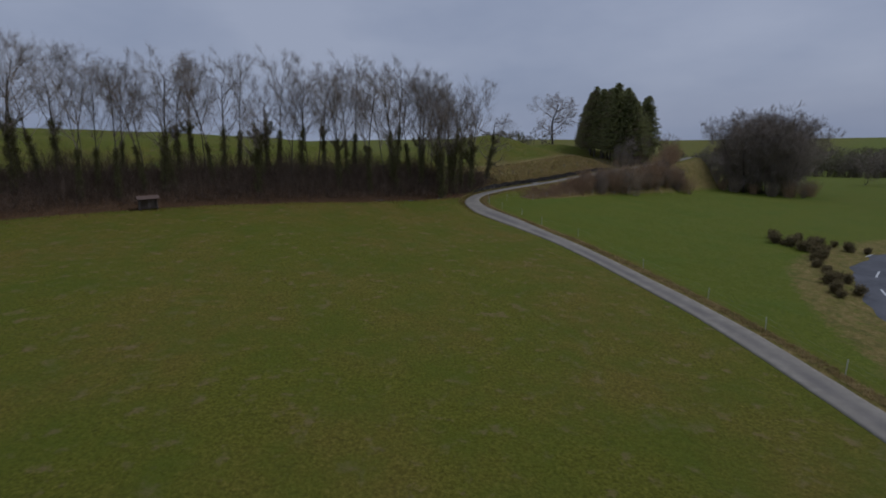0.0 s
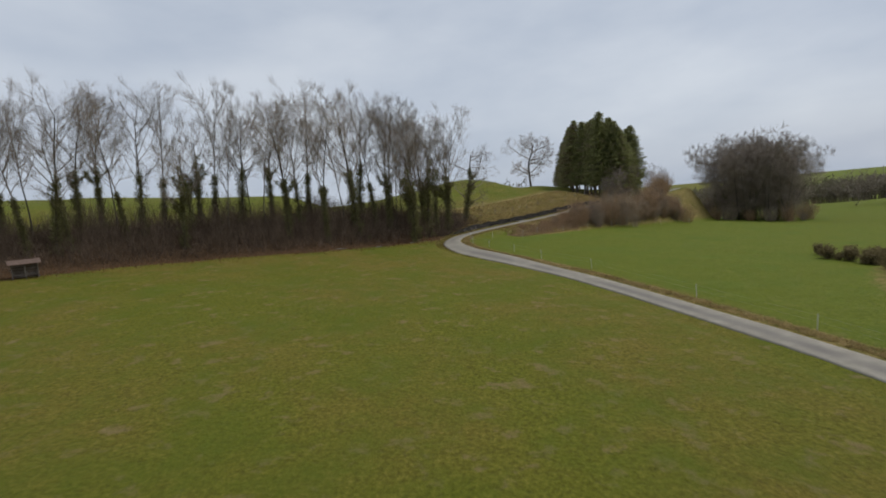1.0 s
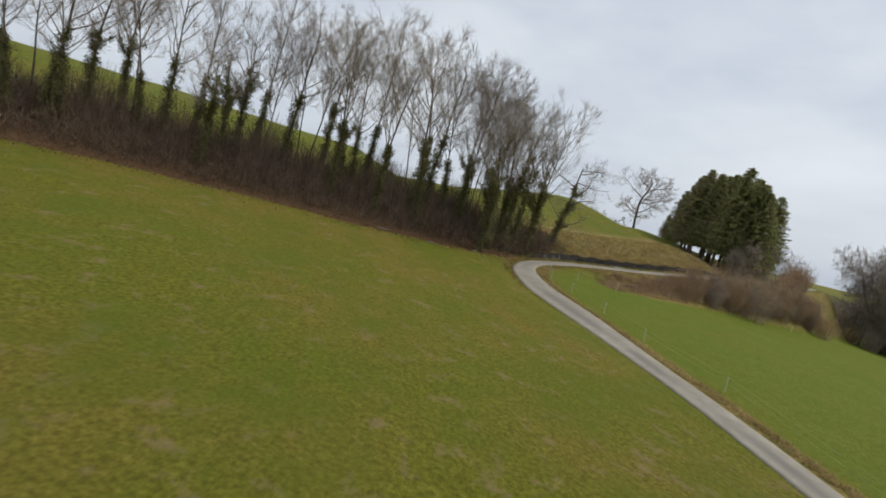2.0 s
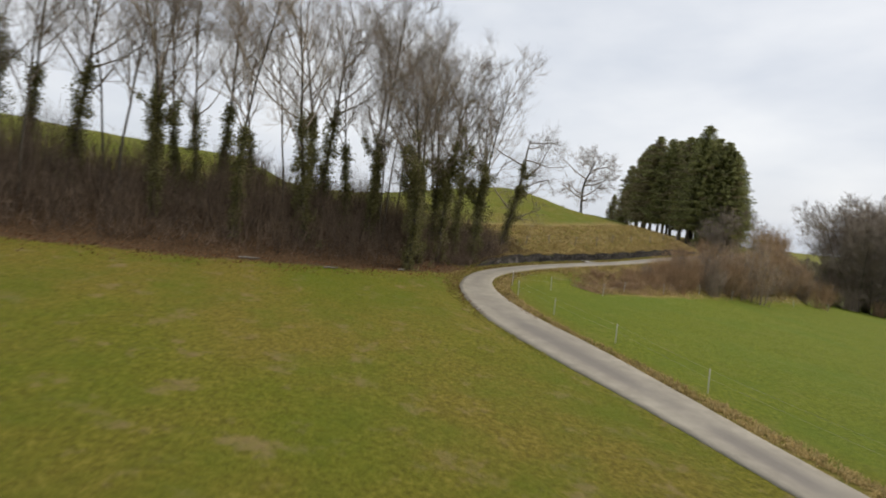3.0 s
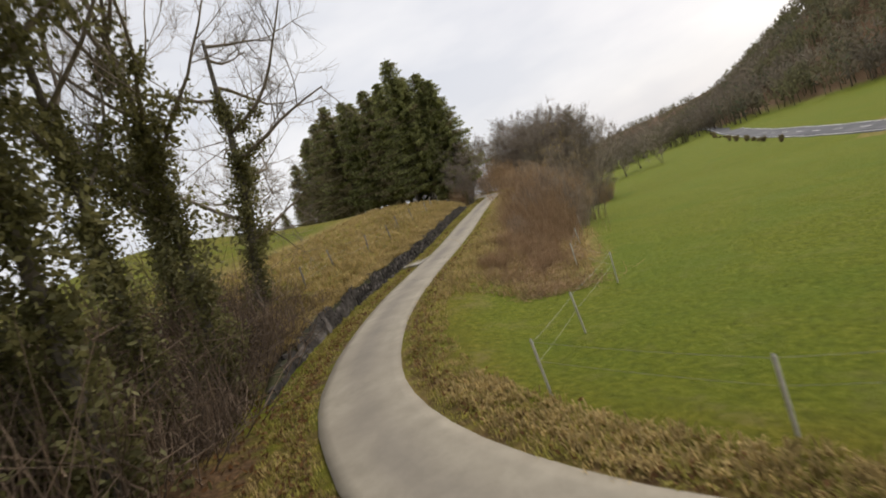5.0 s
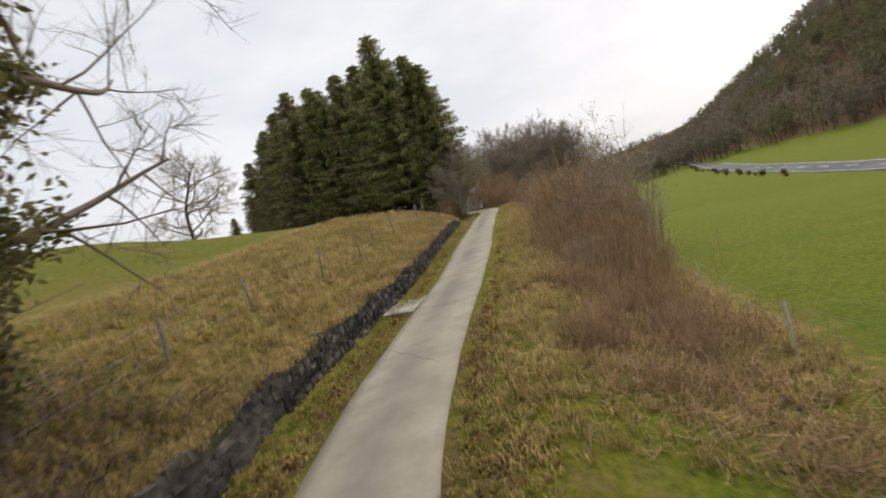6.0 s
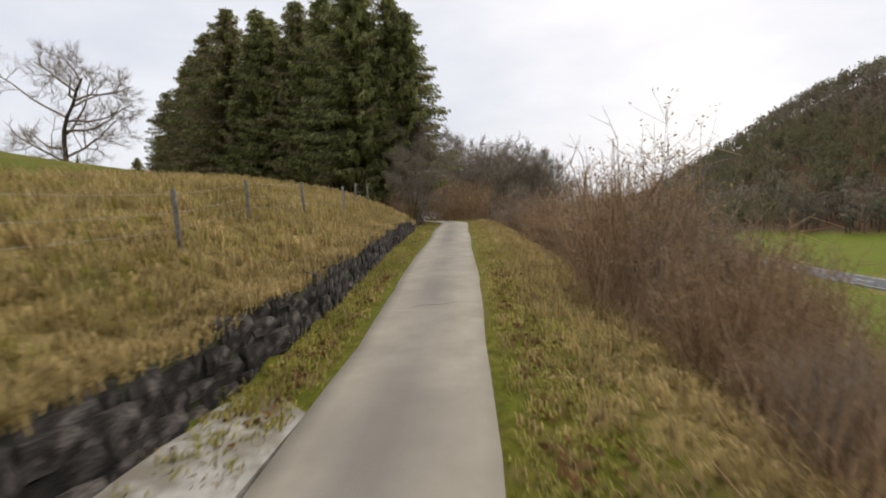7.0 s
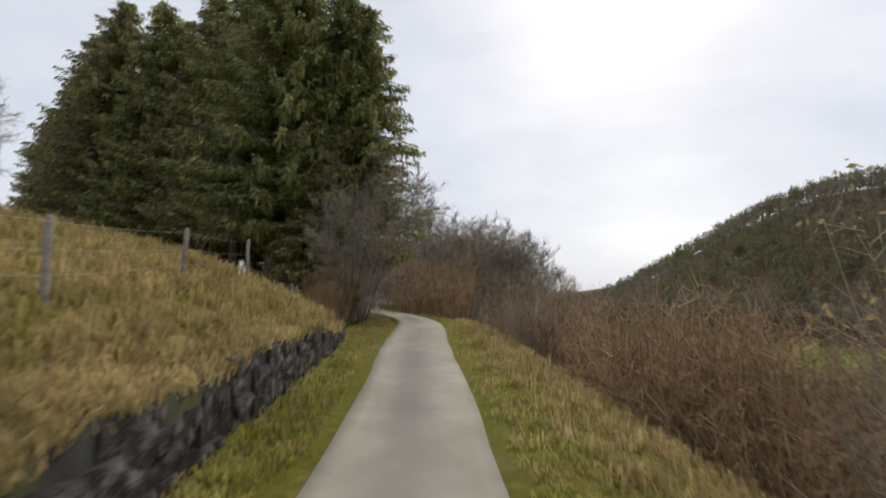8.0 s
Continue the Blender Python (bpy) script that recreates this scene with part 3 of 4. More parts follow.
def spruce(seed, tall, wide, name="spruce", dry=0.1, bare_to=0.15):
    """A spruce: trunk, drooping boughs in whorls, needled sprays along each bough."""
    rng = np.random.RandomState(seed)
    root = new(name)
    wood = Sticks()
    wood.rod([(0, 0, -0.4), (0.05, 0, tall * 0.3), (0, 0.05, tall * 0.7), (0, 0, tall)], [0.3, 0.24, 0.13, 0.02], 7)
    needles = Sticks()
    z = tall * bare_to
    boughs_s, boughs_e = [], []
    while z < tall * 0.985:
        f = (z - tall * bare_to) / (tall * (1 - bare_to))
        reach = wide * (1 - f) ** 0.66 * (0.72 + 0.28 * min(1, f * 5)) * rng.uniform(0.8, 1.12) + 0.18
        for k in range(rng.randint(7, 10)):
            a = rng.uniform(0, 2 * math.pi)
            r = reach * rng.uniform(0.6, 1.12)
            out = np.array([math.cos(a), math.sin(a), 0])
            side = np.array([-out[1], out[0], 0])
            n = max(5, int(r * 7.5))
            t = np.linspace(0.1, 1, n)
            sag = -0.32 * r * t**1.2 + 0.2 * r * t**3
            spine = out[None] * (r * t)[:, None] + np.array([0, 0, z])[None] + np.array([0, 0, 1.0])[None] * sag[:, None]
            boughs_s.append((0, 0, z))
            boughs_e.append(spine[-1])
            half = 0.4 * (1.1 - t)[:, None] * (0.5 + 0.5 * min(1, r / 2)) + 0.12
            mat = 1 if rng.uniform() < dry * (1.6 - f) else 0
            for sgn in (-1, 1):
                root_p = spine + rng.normal(size=spine.shape) * 0.05
                tip = spine + out[None] * 0.26 + side[None] * sgn * half * rng.uniform(0.7, 1.3, (n, 1)) + np.array([0, 0, -0.16])[None] * rng.uniform(0.2, 2.4, (n, 1))
                wide_v = np.cross(tip - root_p, rng.normal(size=tip.shape))
                wide_v /= np.linalg.norm(wide_v, axis=1)[:, None] + 1e-9
                wv = wide_v * rng.uniform(0.035, 0.085, (n, 1))
                mid = (root_p + tip) / 2
                v = np.stack([root_p, mid + wv, tip, mid - wv], 1)
                q = needles.n + 4 * np.arange(n)[:, None] + np.arange(4)[None]
                needles.v.append(v.reshape(-1, 3))
                needles.f.append(q)
                needles.mi.append(np.full(n, mat))
                needles.n += 4 * n
            # hanging sprays
            hang = spine[1:] + rng.normal(size=spine[1:].shape) * 0.07
            tip = hang + np.array([0, 0, -1.0]) * rng.uniform(0.2, 0.75, (len(hang), 1)) + rng.normal(size=hang.shape) * 0.07
            wv = side[None] * rng.uniform(0.025, 0.06, (len(hang), 1)) + out[None] * 0.025
            v = np.stack([hang, (hang + tip) / 2 + wv, tip, (hang + tip) / 2 - wv], 1)
            needles.v.append(v.reshape(-1, 3))
            needles.f.append(needles.n + 4 * np.arange(len(hang))[:, None] + np.arange(4)[None])
            needles.mi.append(np.full(len(hang), mat))
            needles.n += 4 * len(hang)
        z += tall * 0.02 * rng.uniform(0.7, 1.3) * (1.15 - 0.5 * f)
    wood.many(boughs_s, boughs_e, 0.035, 0.008, None, 0)
    wood.build("trunk", [M_BARK], root)
    needles.build("crown", [M_SPRUCE, M_SPRUCE_DRY], root)["label"] = "dark green drooping needle sprays"
    return root


def shrub(seed, tall, wide, stems=70, mat=None, name="shrub", leaf=0, twigs=7):
    """A leafless shrub of many stems that fan out from the ground."""
    rng = np.random.RandomState(seed)
    root = new(name)
    st = Sticks()
    a, r = rng.uniform(0, 2 * math.pi, stems), np.sqrt(rng.uniform(0, 1, stems))
    foot = np.stack([np.cos(a) * r * wide * 0.45, np.sin(a) * r * wide * 0.45, np.full(stems, -0.15)], 1)
    top = np.stack([np.cos(a) * r * wide * rng.uniform(0.7, 1.15, stems), np.sin(a) * r * wide * rng.uniform(0.7, 1.15, stems), tall * rng.uniform(0.55, 1.05, stems) * (1 - 0.25 * r**2)], 1)
    bend = rng.normal(size=foot.shape) * 0.12
    st.many(foot, top, 0.015, 0.006, bend)
    st.build("branchwork", [mat or M_HEDGE], root)
    st = Sticks()
    f = rng.uniform(0.2, 1.0, (stems * twigs, 1))
    pick = rng.randint(0, stems, stems * twigs)
    s = foot[pick] + (top[pick] - foot[pick]) * f + bend[pick] * (1 - np.abs(2 * f - 1))
    e = s + rng.normal(size=s.shape) * np.array([0.3, 0.3, 0.2]) * (0.4 + tall * 0.18) + np.array([0, 0, 0.18 * tall * 0.5])
    st.straws(s, e, 0.008, 0.003)
    s2 = (s + e) / 2 + rng.normal(size=s.shape) * 0.05
    e2 = s2 + rng.normal(size=s.shape) * 0.28 + np.array([0, 0, 0.15])
    st.straws(s2, e2, 0.006, 0.0025)
    st.build("crown", [mat or M_HEDGE], root)
    if leaf:
        lv = Sticks()
        lv.leaves(e[rng.randint(0, len(e), leaf)] + rng.normal(size=(leaf, 3)) * 0.1, 0.05, rng)
        lv.build("seed_fluff", [M_STRAW], root)["label"] = "pale fluffy seed heads"
    return root


def place(ob, x, y, turn=0.0, size=1.0, sink=0.0, tilt=0.0):
    ob.location = (x, y, height(x, y) - sink)
    ob.rotation_euler = (radians(tilt), 0, radians(turn))
    ob.scale = (size, size, size)
    return ob


def copy_at(ob, x, y, turn=0.0, size=1.0, sink=0.0, tilt=0.0):
    c = copy_thing(ob, pose(x, y, height(x, y) - sink, tilt, 0, turn))
    c.scale = (size, size, size)
    return c


# ---- the row of bare trees on the wooded bank
ROW = [tagged(bare_tree(s, tall, ivy, lean, spread, stems, twigs=tw, trunk=tr, fat=fat), label, "tree", "trees on the wooded bank")
       for s, tall, ivy, lean, spread, stems, tw, tr, fat, label in (
           (11, 19.5, 0.52, 0.0, 0.46, 1, 2600, 0.16, 1.1, "tall bare tree with dark ivy up its trunk"),
           (12, 18.5, 0.0, 0.03, 0.44, 1, 2400, 0.11, 1.0, "slender bare grey-brown tree with fine twigs"),
           (13, 18.0, 0.58, -0.04, 0.48, 1, 2300, 0.15, 1.6, "bare tree thickly wrapped in ivy"),
           (14, 18.5, 0.0, -0.04, 0.42, 2, 2800, 0.11, 1.0, "bare two-stemmed tree with upright limbs"),
           (15, 15.0, 0.66, 0.1, 0.52, 1, 1900, 0.16, 1.4, "bare tree with a thick ivy column"),
           (16, 19.5, 0.4, 0.0, 0.45, 1, 2600, 0.12, 1.0, "tall bare tree with ivy about its foot"))]
used = set()
rng_row = random.Random(5)
foot_xy = FOOT_LINE[:, :2]
for i in range(82):
    s_along = 0.5 + i * 1.4 + rng_row.uniform(-0.6, 0.6)
    # walk back along the foot line from the end of the wooded bank
    run = WALL_FROM - 1.5 - s_along
    seg = np.concatenate([[0], np.cumsum(np.linalg.norm(np.diff(foot_xy, axis=0), axis=1))])
    if run < 5:
        continue
    px, py = np.interp(run, seg, foot_xy[:, 0]), np.interp(run, seg, foot_xy[:, 1])
    qx, qy = np.interp(run + 1, seg, foot_xy[:, 0]), np.interp(run + 1, seg, foot_xy[:, 1])
    nx, ny = -(qy - py), qx - px
    back = rng_row.choice((2.0, 3.5, 5.0, 6.5, 8.5)) + rng_row.uniform(-0.8, 0.8)
    kind_i = rng_row.choice((0, 1, 2, 3, 4, 5, 0, 1, 5))
    src = ROW[kind_i]
    x, y = px + nx * back, py + ny * back
    turn, size = rng_row.uniform(0, 360), rng_row.uniform(0.78, 1.04) * (1.02 - 0.0022 * max(0, s_along))
    if kind_i in used:
        copy_at(src, x, y, turn, size)
    else:
        used.add(kind_i)
        place(src, x, y, turn, size)

# ---- the spruces beside the lane
SPRUCES = [tagged(spruce(s, tall, wide, dry=dry, bare_to=low), label, "tree", "spruces beside the lane") for s, tall, wide, dry, low, label in (
    (21, 20.0, 5.0, 0.05, 0.17, "tall dark green spruce with drooping boughs"),
    (22, 19.0, 5.0, 0.12, 0.2, "dark green spruce with a pointed top"),
    (23, 18.5, 5.2, 0.5, 0.16, "spruce with many dry brown boughs"),
    (24, 15.0, 4.6, 0.08, 0.06, "smaller dark green spruce with boughs to the ground"))]
SPRUCE_AT = [(47.0, 130.7, 0, 1.0), (49.8, 129.6, 1, 0.95), (48.5, 139.7, 2, 1.03), (50.2, 128.2, 1, 0.88), (46.4, 147.7, 2, 1.06), (52.6, 132.6, 1, 0.86), (51.5, 136.8, 0, 0.96),
             (49.6, 149.2, 1, 0.98), (47.4, 142.4, 1, 0.9), (54.4, 137.4, 3, 0.95), (52.2, 144.2, 0, 0.95), (48.6, 155.6, 2, 0.95), (52.5, 152.0, 1, 0.95), (49.0, 162.0, 2, 0.88), (53.0, 159.5, 1, 0.92),
             (49.2, 168.5, 2, 0.76), (53.5, 168.0, 2, 0.8), (51.2, 176.0, 3, 0.72), (52.6, 188.5, 2, 0.52), (55.8, 144.5, 1, 0.9), (56.8, 151.5, 1, 0.9), (47.2, 128.0, 3, 0.6), (47.8, 135.0, 1, 0.97), (50.4, 133.4, 1, 0.98), (47.2, 143.8, 0, 0.95), (49.2, 145.0, 1, 1.0), (46.6, 152.0, 2, 0.98), (50.8, 140.6, 2, 1.0), (48.2, 159.0, 2, 0.92), (59.3, 142.6, 0, 0.9), (60.6, 148.6, 1, 0.9), (57.2, 139.6, 3, 0.9), (56.0, 136.9, 1, 0.72)]
made_p = set()
for i, (x, y, k, size) in enumerate(SPRUCE_AT):
    if k in made_p:
        copy_at(SPRUCES[k], x, y, i * 77, size)
    else:
        made_p.add(k)
        place(SPRUCES[k], x, y, i * 77, size)

# ---- the lone tree on the hill
oak = tagged(bare_tree(31, 15.0, 0, 0.02, 0.66, 1, "bare_field_tree", 5600, (13, 6, 5), 0.34, 0.1, 1.35, low=0.22, twig_len=0.06, fine=0.011, wander=0.11), "lone bare spreading tree on the grassy hilltop", "tree")
place(oak, 39.6, 173.0, 30, 1.12, 0.2)

# ---- the leafless copse beyond the field
COPSE = [tagged(bare_tree(s, tall, ivy, 0, 0.58, 3, "copse_tree", 5200, (12, 5, 3), 0.16, 0.2, 1.1, 0.022, 0.12), "bushy bare tree in the field copse", "tree", "copse beyond the field")
         for s, tall, ivy in ((41, 24.0, 0.0), (42, 23.0, 0.35), (43, 22.0, 0.0))]
rng_c = random.Random(8)
for i in range(24):
    a, r = i * 2.4, ((i + 0.5) / 24) ** 0.5
    x, y = 98 + 11.0 * r * math.cos(a), 152 + 8 * r * math.sin(a)
    size = rng_c.uniform(0.9, 1.06) * (1.02 - 0.16 * r * r)
    if i < 3:
        place(COPSE[i], x, y, rng_c.uniform(0, 360), size)
    else:
        copy_at(COPSE[i % 3], x, y, rng_c.uniform(0, 360), size)

# ---- the hedge along the lane
HEDGE = [tagged(shrub(s, tall, wide, 84, mat), label, "shrub", "hedge along the lane") for s, tall, wide, mat, label in (
    (51, 3.0, 1.7, M_HEDGE, "leafless reddish-brown hedge shrub"), (52, 3.5, 1.8, M_HEDGE, "tall leafless brown hedge shrub"), (53, 2.2, 1.5, M_HEDGE, "low leafless brown hedge shrub"),
    (54, 3.2, 1.6, M_HEDGE_GREY, "leafless grey hedge shrub"))]
rng_h = random.Random(4)
hedge_line = LANE_LINE[(lane_run > LANE_BEND + 13) & (lane_run < LANE_BEND + 64)]
count_h = 98
made_h = set()
for i in range(count_h):
    f = i / (count_h - 1)
    j = int(f * (len(hedge_line) - 2))
    p, q = hedge_line[j], hedge_line[j + 1]
    t = (q - p)[:2] / np.linalg.norm((q - p)[:2])
    off = rng_h.uniform(4.4, 7.4) + 0.7 * (0.3 < f < 0.5) + 1.6 * f * f * rng_h.uniform(0, 1) - 0.9 * (f < 0.12)
    x, y = p[0] + t[1] * off, p[1] - t[0] * off
    k = rng_h.choice((0, 1, 2, 0, 3, 0)) if f > 0.12 else 2
    size = (0.36 + 0.84 * min(1, max(0, f - 0.14) * 6.0)) * rng_h.uniform(0.8, 1.15)
    if k in made_h:
        copy_at(HEDGE[k], x, y, rng_h.uniform(0, 360), size)
    else:
        made_h.add(k)
        place(HEDGE[k], x, y, rng_h.uniform(0, 360), size)

# ---- tall shrubs with pale seed fluff standing in the hedge, and bare trees past its end
FLUFF = tagged(shrub(58, 6.2, 2.2, 46, M_HEDGE_GREY, "tall_shrub", 900, 9), "tall thin grey shrub hung with pale seed fluff", "shrub", "tall shrubs in the hedge")
place(FLUFF, 41.4, 106.8, 0, 1.4)
for x, y, size in ((43.6, 107.2, 1.2), (51.5, 115.0, 0.7), (56.0, 119.0, 0.75), (59.5, 121.0, 0.8)):
    copy_at(FLUFF, x, y, x * 31, size)
# bushes filling the corner below the spruces and along the lane beyond them
for x, y, k, size in ((45.6, 124.9, 0, 0.8), (47.4, 126.6, 1, 0.9), (49.6, 128.6, 3, 1.2), (51.6, 131.2, 1, 1.5), (53.0, 133.6, 3, 1.5), (54.6, 136.4, 1, 1.6), (48.6, 126.8, 3, 1.3), (56.4, 126.0, 1, 1.2), (59.5, 129.4, 0, 1.3),
                      (61.5, 132.2, 1, 1.4), (63.8, 136.6, 1, 1.6), (66.0, 140.0, 0, 1.6), (60.2, 124.6, 3, 1.5), (67.0, 146.0, 1, 1.8), (57.4, 140.6, 0, 1.5), (60.0, 148.5, 1, 1.8), (58.0, 121.5, 0, 1.3), (61.4, 120.6, 1, 1.2), (55.4, 119.4, 3, 1.4)):
    copy_at(HEDGE[k], x, y, x * 17, size)
for x, y, size in ((48.2, 125.9, 0.3), (50.6, 128.6, 0.36), (46.4, 124.9, 0.22), (63.5, 157, 0.45), (69, 152, 0.4), (60, 163, 0.5), (67, 165, 0.5)):
    copy_at(COPSE[int(x) % 3], x, y, x * 13, size)
# low scrub about the feet of the copse
for i in range(16):
    a = i * 0.3927 + 0.2
    copy_at(HEDGE[(1, 3)[i % 2]], 97.5 + 13.0 * math.cos(a), 151 + 9.5 * math.sin(a), i * 50, 1.3 + 0.4 * math.sin(i * 2.3))
# the ivy-clad tree where the wooded bank ends
edge_tree = tagged(bare_tree(19, 13.5, 0.62, 0.2, 0.75, 1, "bare_tree", 2600, (11, 6, 4), 0.22, 0.12, 1.35, low=0.25, fat=1.3), "spreading bare tree with a thick ivy-clad trunk", "tree", "trees on the wooded bank")
place(edge_tree, 11.8, 101.2, 0)
copy_at(ROW[5], 8.6, 99.6, 120, 0.95)
for x, y, k, turn, size in ((3.0, 86.9, 4, 40, 1.0), (3.6, 89.2, 2, 250, 0.85), (5.2, 91.4, 4, 130, 1.1), (6.5, 94.0, 0, 300, 0.85), (8.4, 95.9, 4, 80, 1.0)):
    copy_at(ROW[k], x, y, turn, size)


# ---------------------------------------------------------------- undergrowth, banks and verges
def along_foot(run, back):
    seg = np.concatenate([[0], np.cumsum(np.linalg.norm(np.diff(foot_xy, axis=0), axis=1))])
    p = np.stack([np.interp(run, seg, foot_xy[:, 0]), np.interp(run, seg, foot_xy[:, 1])], -1)
    q = np.stack([np.interp(run + 0.8, seg, foot_xy[:, 0]), np.interp(run + 0.8, seg, foot_xy[:, 1])], -1)
    t = (q - p) / (np.linalg.norm(q - p, axis=-1, keepdims=True) + 1e-9)
    return p + np.stack([-t[..., 1], t[..., 0]], -1) * np.asarray(back)[..., None]


def along_lane(run, off):
    """Places beside the lane; off is positive to the left."""
    p = np.stack([np.interp(run, lane_run, LANE_LINE[:, 0]), np.interp(run, lane_run, LANE_LINE[:, 1])], -1)
    q = np.stack([np.interp(run + 0.8, lane_run, LANE_LINE[:, 0]), np.interp(run + 0.8, lane_run, LANE_LINE[:, 1])], -1)
    t = (q - p) / (np.linalg.norm(q - p, axis=-1, keepdims=True) + 1e-9)
    return p + np.stack([-t[..., 1], t[..., 0]], -1) * np.asarray(off)[..., None]


def on_ground(xy, lift=0.0):
    return np.column_stack([xy, ground(xy[:, 0], xy[:, 1]) + lift])


rs = np.random.RandomState(17)
brush = Sticks()
n_b = 26000
run_b = WALL_FROM + 4.5 - 116 * rs.uniform(0, 1, n_b) ** 1.15
back_b = rs.uniform(0.2, 10.5, n_b)
low = on_ground(along_foot(run_b, back_b), -0.1)
tall_b = rs.uniform(0.7, 4.0, n_b) * (0.55 + 0.45 * np.minimum(1, back_b / 2.5)) * (1 + 0.35 * np.sin(run_b * 0.7) * np.sin(run_b * 0.23 + 1))
tip_b = low + np.column_stack([rs.normal(size=(n_b, 2)) * 0.75, tall_b])
brush.many(low, tip_b, 0.02, 0.006, rs.normal(size=low.shape) * 0.2)
pick_b = rs.randint(0, n_b, 20000)
f_b = rs.uniform(0.3, 1, (20000, 1))
s_b = low[pick_b] + (tip_b[pick_b] - low[pick_b]) * f_b
brush.straws(s_b, s_b + rs.normal(size=s_b.shape) * np.array([0.6, 0.6, 0.35]) + np.array([0, 0, 0.1]), 0.012, 0.004)
tagged(brush.build("undergrowth", [M_BRUSH]), "dense brown leafless undergrowth on the wooded bank", "undergrowth", kind="stuff")

scrub = Sticks()
n_s = 7000
run_s, back_s = WALL_FROM - 3 + 12 * rs.uniform(0, 1, n_s) ** 1.3, rs.uniform(0.5, 6.5, n_s)
low_s = on_ground(along_foot(run_s, back_s), -0.05)
tip_s = low_s + np.column_stack([rs.normal(size=(n_s, 2)) * 0.35, rs.uniform(0.2, 1.0, n_s) * (1 - 0.55 * ease(run_s, WALL_FROM + 1, WALL_FROM + 9))])
scrub.many(low_s, tip_s, 0.012, 0.004, rs.normal(size=low_s.shape) * 0.12)
tagged(scrub.build("bank_scrub", [M_BRUSH]), "low brown scrub on the bank above the wall's end", "undergrowth", kind="stuff")

lane_scrub = Sticks()
n_s = 9000
run_s = LANE_BEND + 8 + 24 * rs.uniform(0, 1, n_s)
off_s = 5.6 + rs.normal(size=n_s) * 0.95 + 0.5 * np.sin(run_s * 0.9)
low_s = on_ground(along_lane(run_s, -off_s), -0.05)
tall_s = rs.uniform(0.25, 1.0, n_s) * (0.35 + 1.1 * ease(run_s, LANE_BEND + 8, LANE_BEND + 26)) * (1 + 0.4 * np.sin(run_s * 2.1))
tip_s = low_s + np.column_stack([rs.normal(size=(n_s, 2)) * 0.3, tall_s])
lane_scrub.many(low_s, tip_s, 0.01, 0.003, rs.normal(size=low_s.shape) * 0.1)
tagged(lane_scrub.build("lane_scrub", [M_HEDGE]), "low leafless brown scrub in rough grass before the hedge", "undergrowth", kind="stuff")

fallen = Sticks()
n_l = 9000
xy_l = along_foot(WALL_FROM + 8 - 95 * rs.uniform(0, 1, n_l) ** 1.3, rs.normal(size=n_l) * 1.6 - 0.6)
xy_l = xy_l[np.abs(nearest(LANE_LINE, xy_l[:, 0], xy_l[:, 1])[0]) > 1.3]
fallen.leaves(on_ground(xy_l, 0.05), 0.07, rs, 0.0)
for lo, hi, k in ((LANE_BEND - 14, LANE_BEND + 30, 2600),):
    run_l = rs.uniform(lo, hi, k)
    fallen.leaves(on_ground(along_lane(run_l, rs.choice([-1, 1], k) * (1.35 + np.abs(rs.normal(size=k)) * 0.45)), 0.06), 0.06, rs, 0.0)
tagged(fallen.build("fallen_leaves", [M_DRYLEAF]), "scattered brown fallen leaves beside lane and bank", "leaves", kind="stuff")


def tufts(name, xy, mat, blades, tall, wide, label, seed, z=None):
    """Clumps of bent grass blades."""
    r = np.random.RandomState(seed)
    # none on the paving
    off, _, at = nearest(LANE_LINE, xy[:, 0], xy[:, 1])
    keep = np.abs(off) > np.interp(at, lane_run, LANE_HALF) + 0.04
    xy, z = xy[keep], None if z is None else z[keep]
    c = np.repeat(on_ground(xy, -0.02) if z is None else np.column_stack([xy, z]), blades, 0)
    k = len(c)
    lean_a = np.repeat(r.uniform(0, 6.283, len(xy)), blades) + r.normal(size=k) * 1.2
    reach = r.uniform(0.3, 1.0, k) * tall * 0.8
    h = r.uniform(0.45, 1.0, k) * tall * np.repeat(r.uniform(0.5, 1.2, len(xy)), blades)
    out = np.stack([np.cos(lean_a), np.sin(lean_a), np.zeros(k)], 1)
    side = np.stack([-out[:, 1], out[:, 0], np.zeros(k)], 1) * wide
    foot = c + r.normal(size=c.shape) * np.array([0.07, 0.07, 0])
    mid = foot + out * reach[:, None] * 0.4 + np.array([0, 0, 1.0]) * h[:, None] * 0.8
    tip = foot + out * reach[:, None] + np.array([0, 0, 1.0]) * h[:, None] * r.uniform(0.45, 1.0, k)[:, None]
    v = np.stack([foot - side, foot + side, mid + side * 0.7, mid - side * 0.7, tip], 1).reshape(-1, 3)
    b = 5 * np.arange(k)[:, None]
    f = np.concatenate([b + np.array([[0, 1, 2]]), b + np.array([[0, 2, 3]]), b + np.array([[3, 2, 4]])])
    return tagged(mesh_object(name, v, f, mat), label, "grass", kind="stuff")


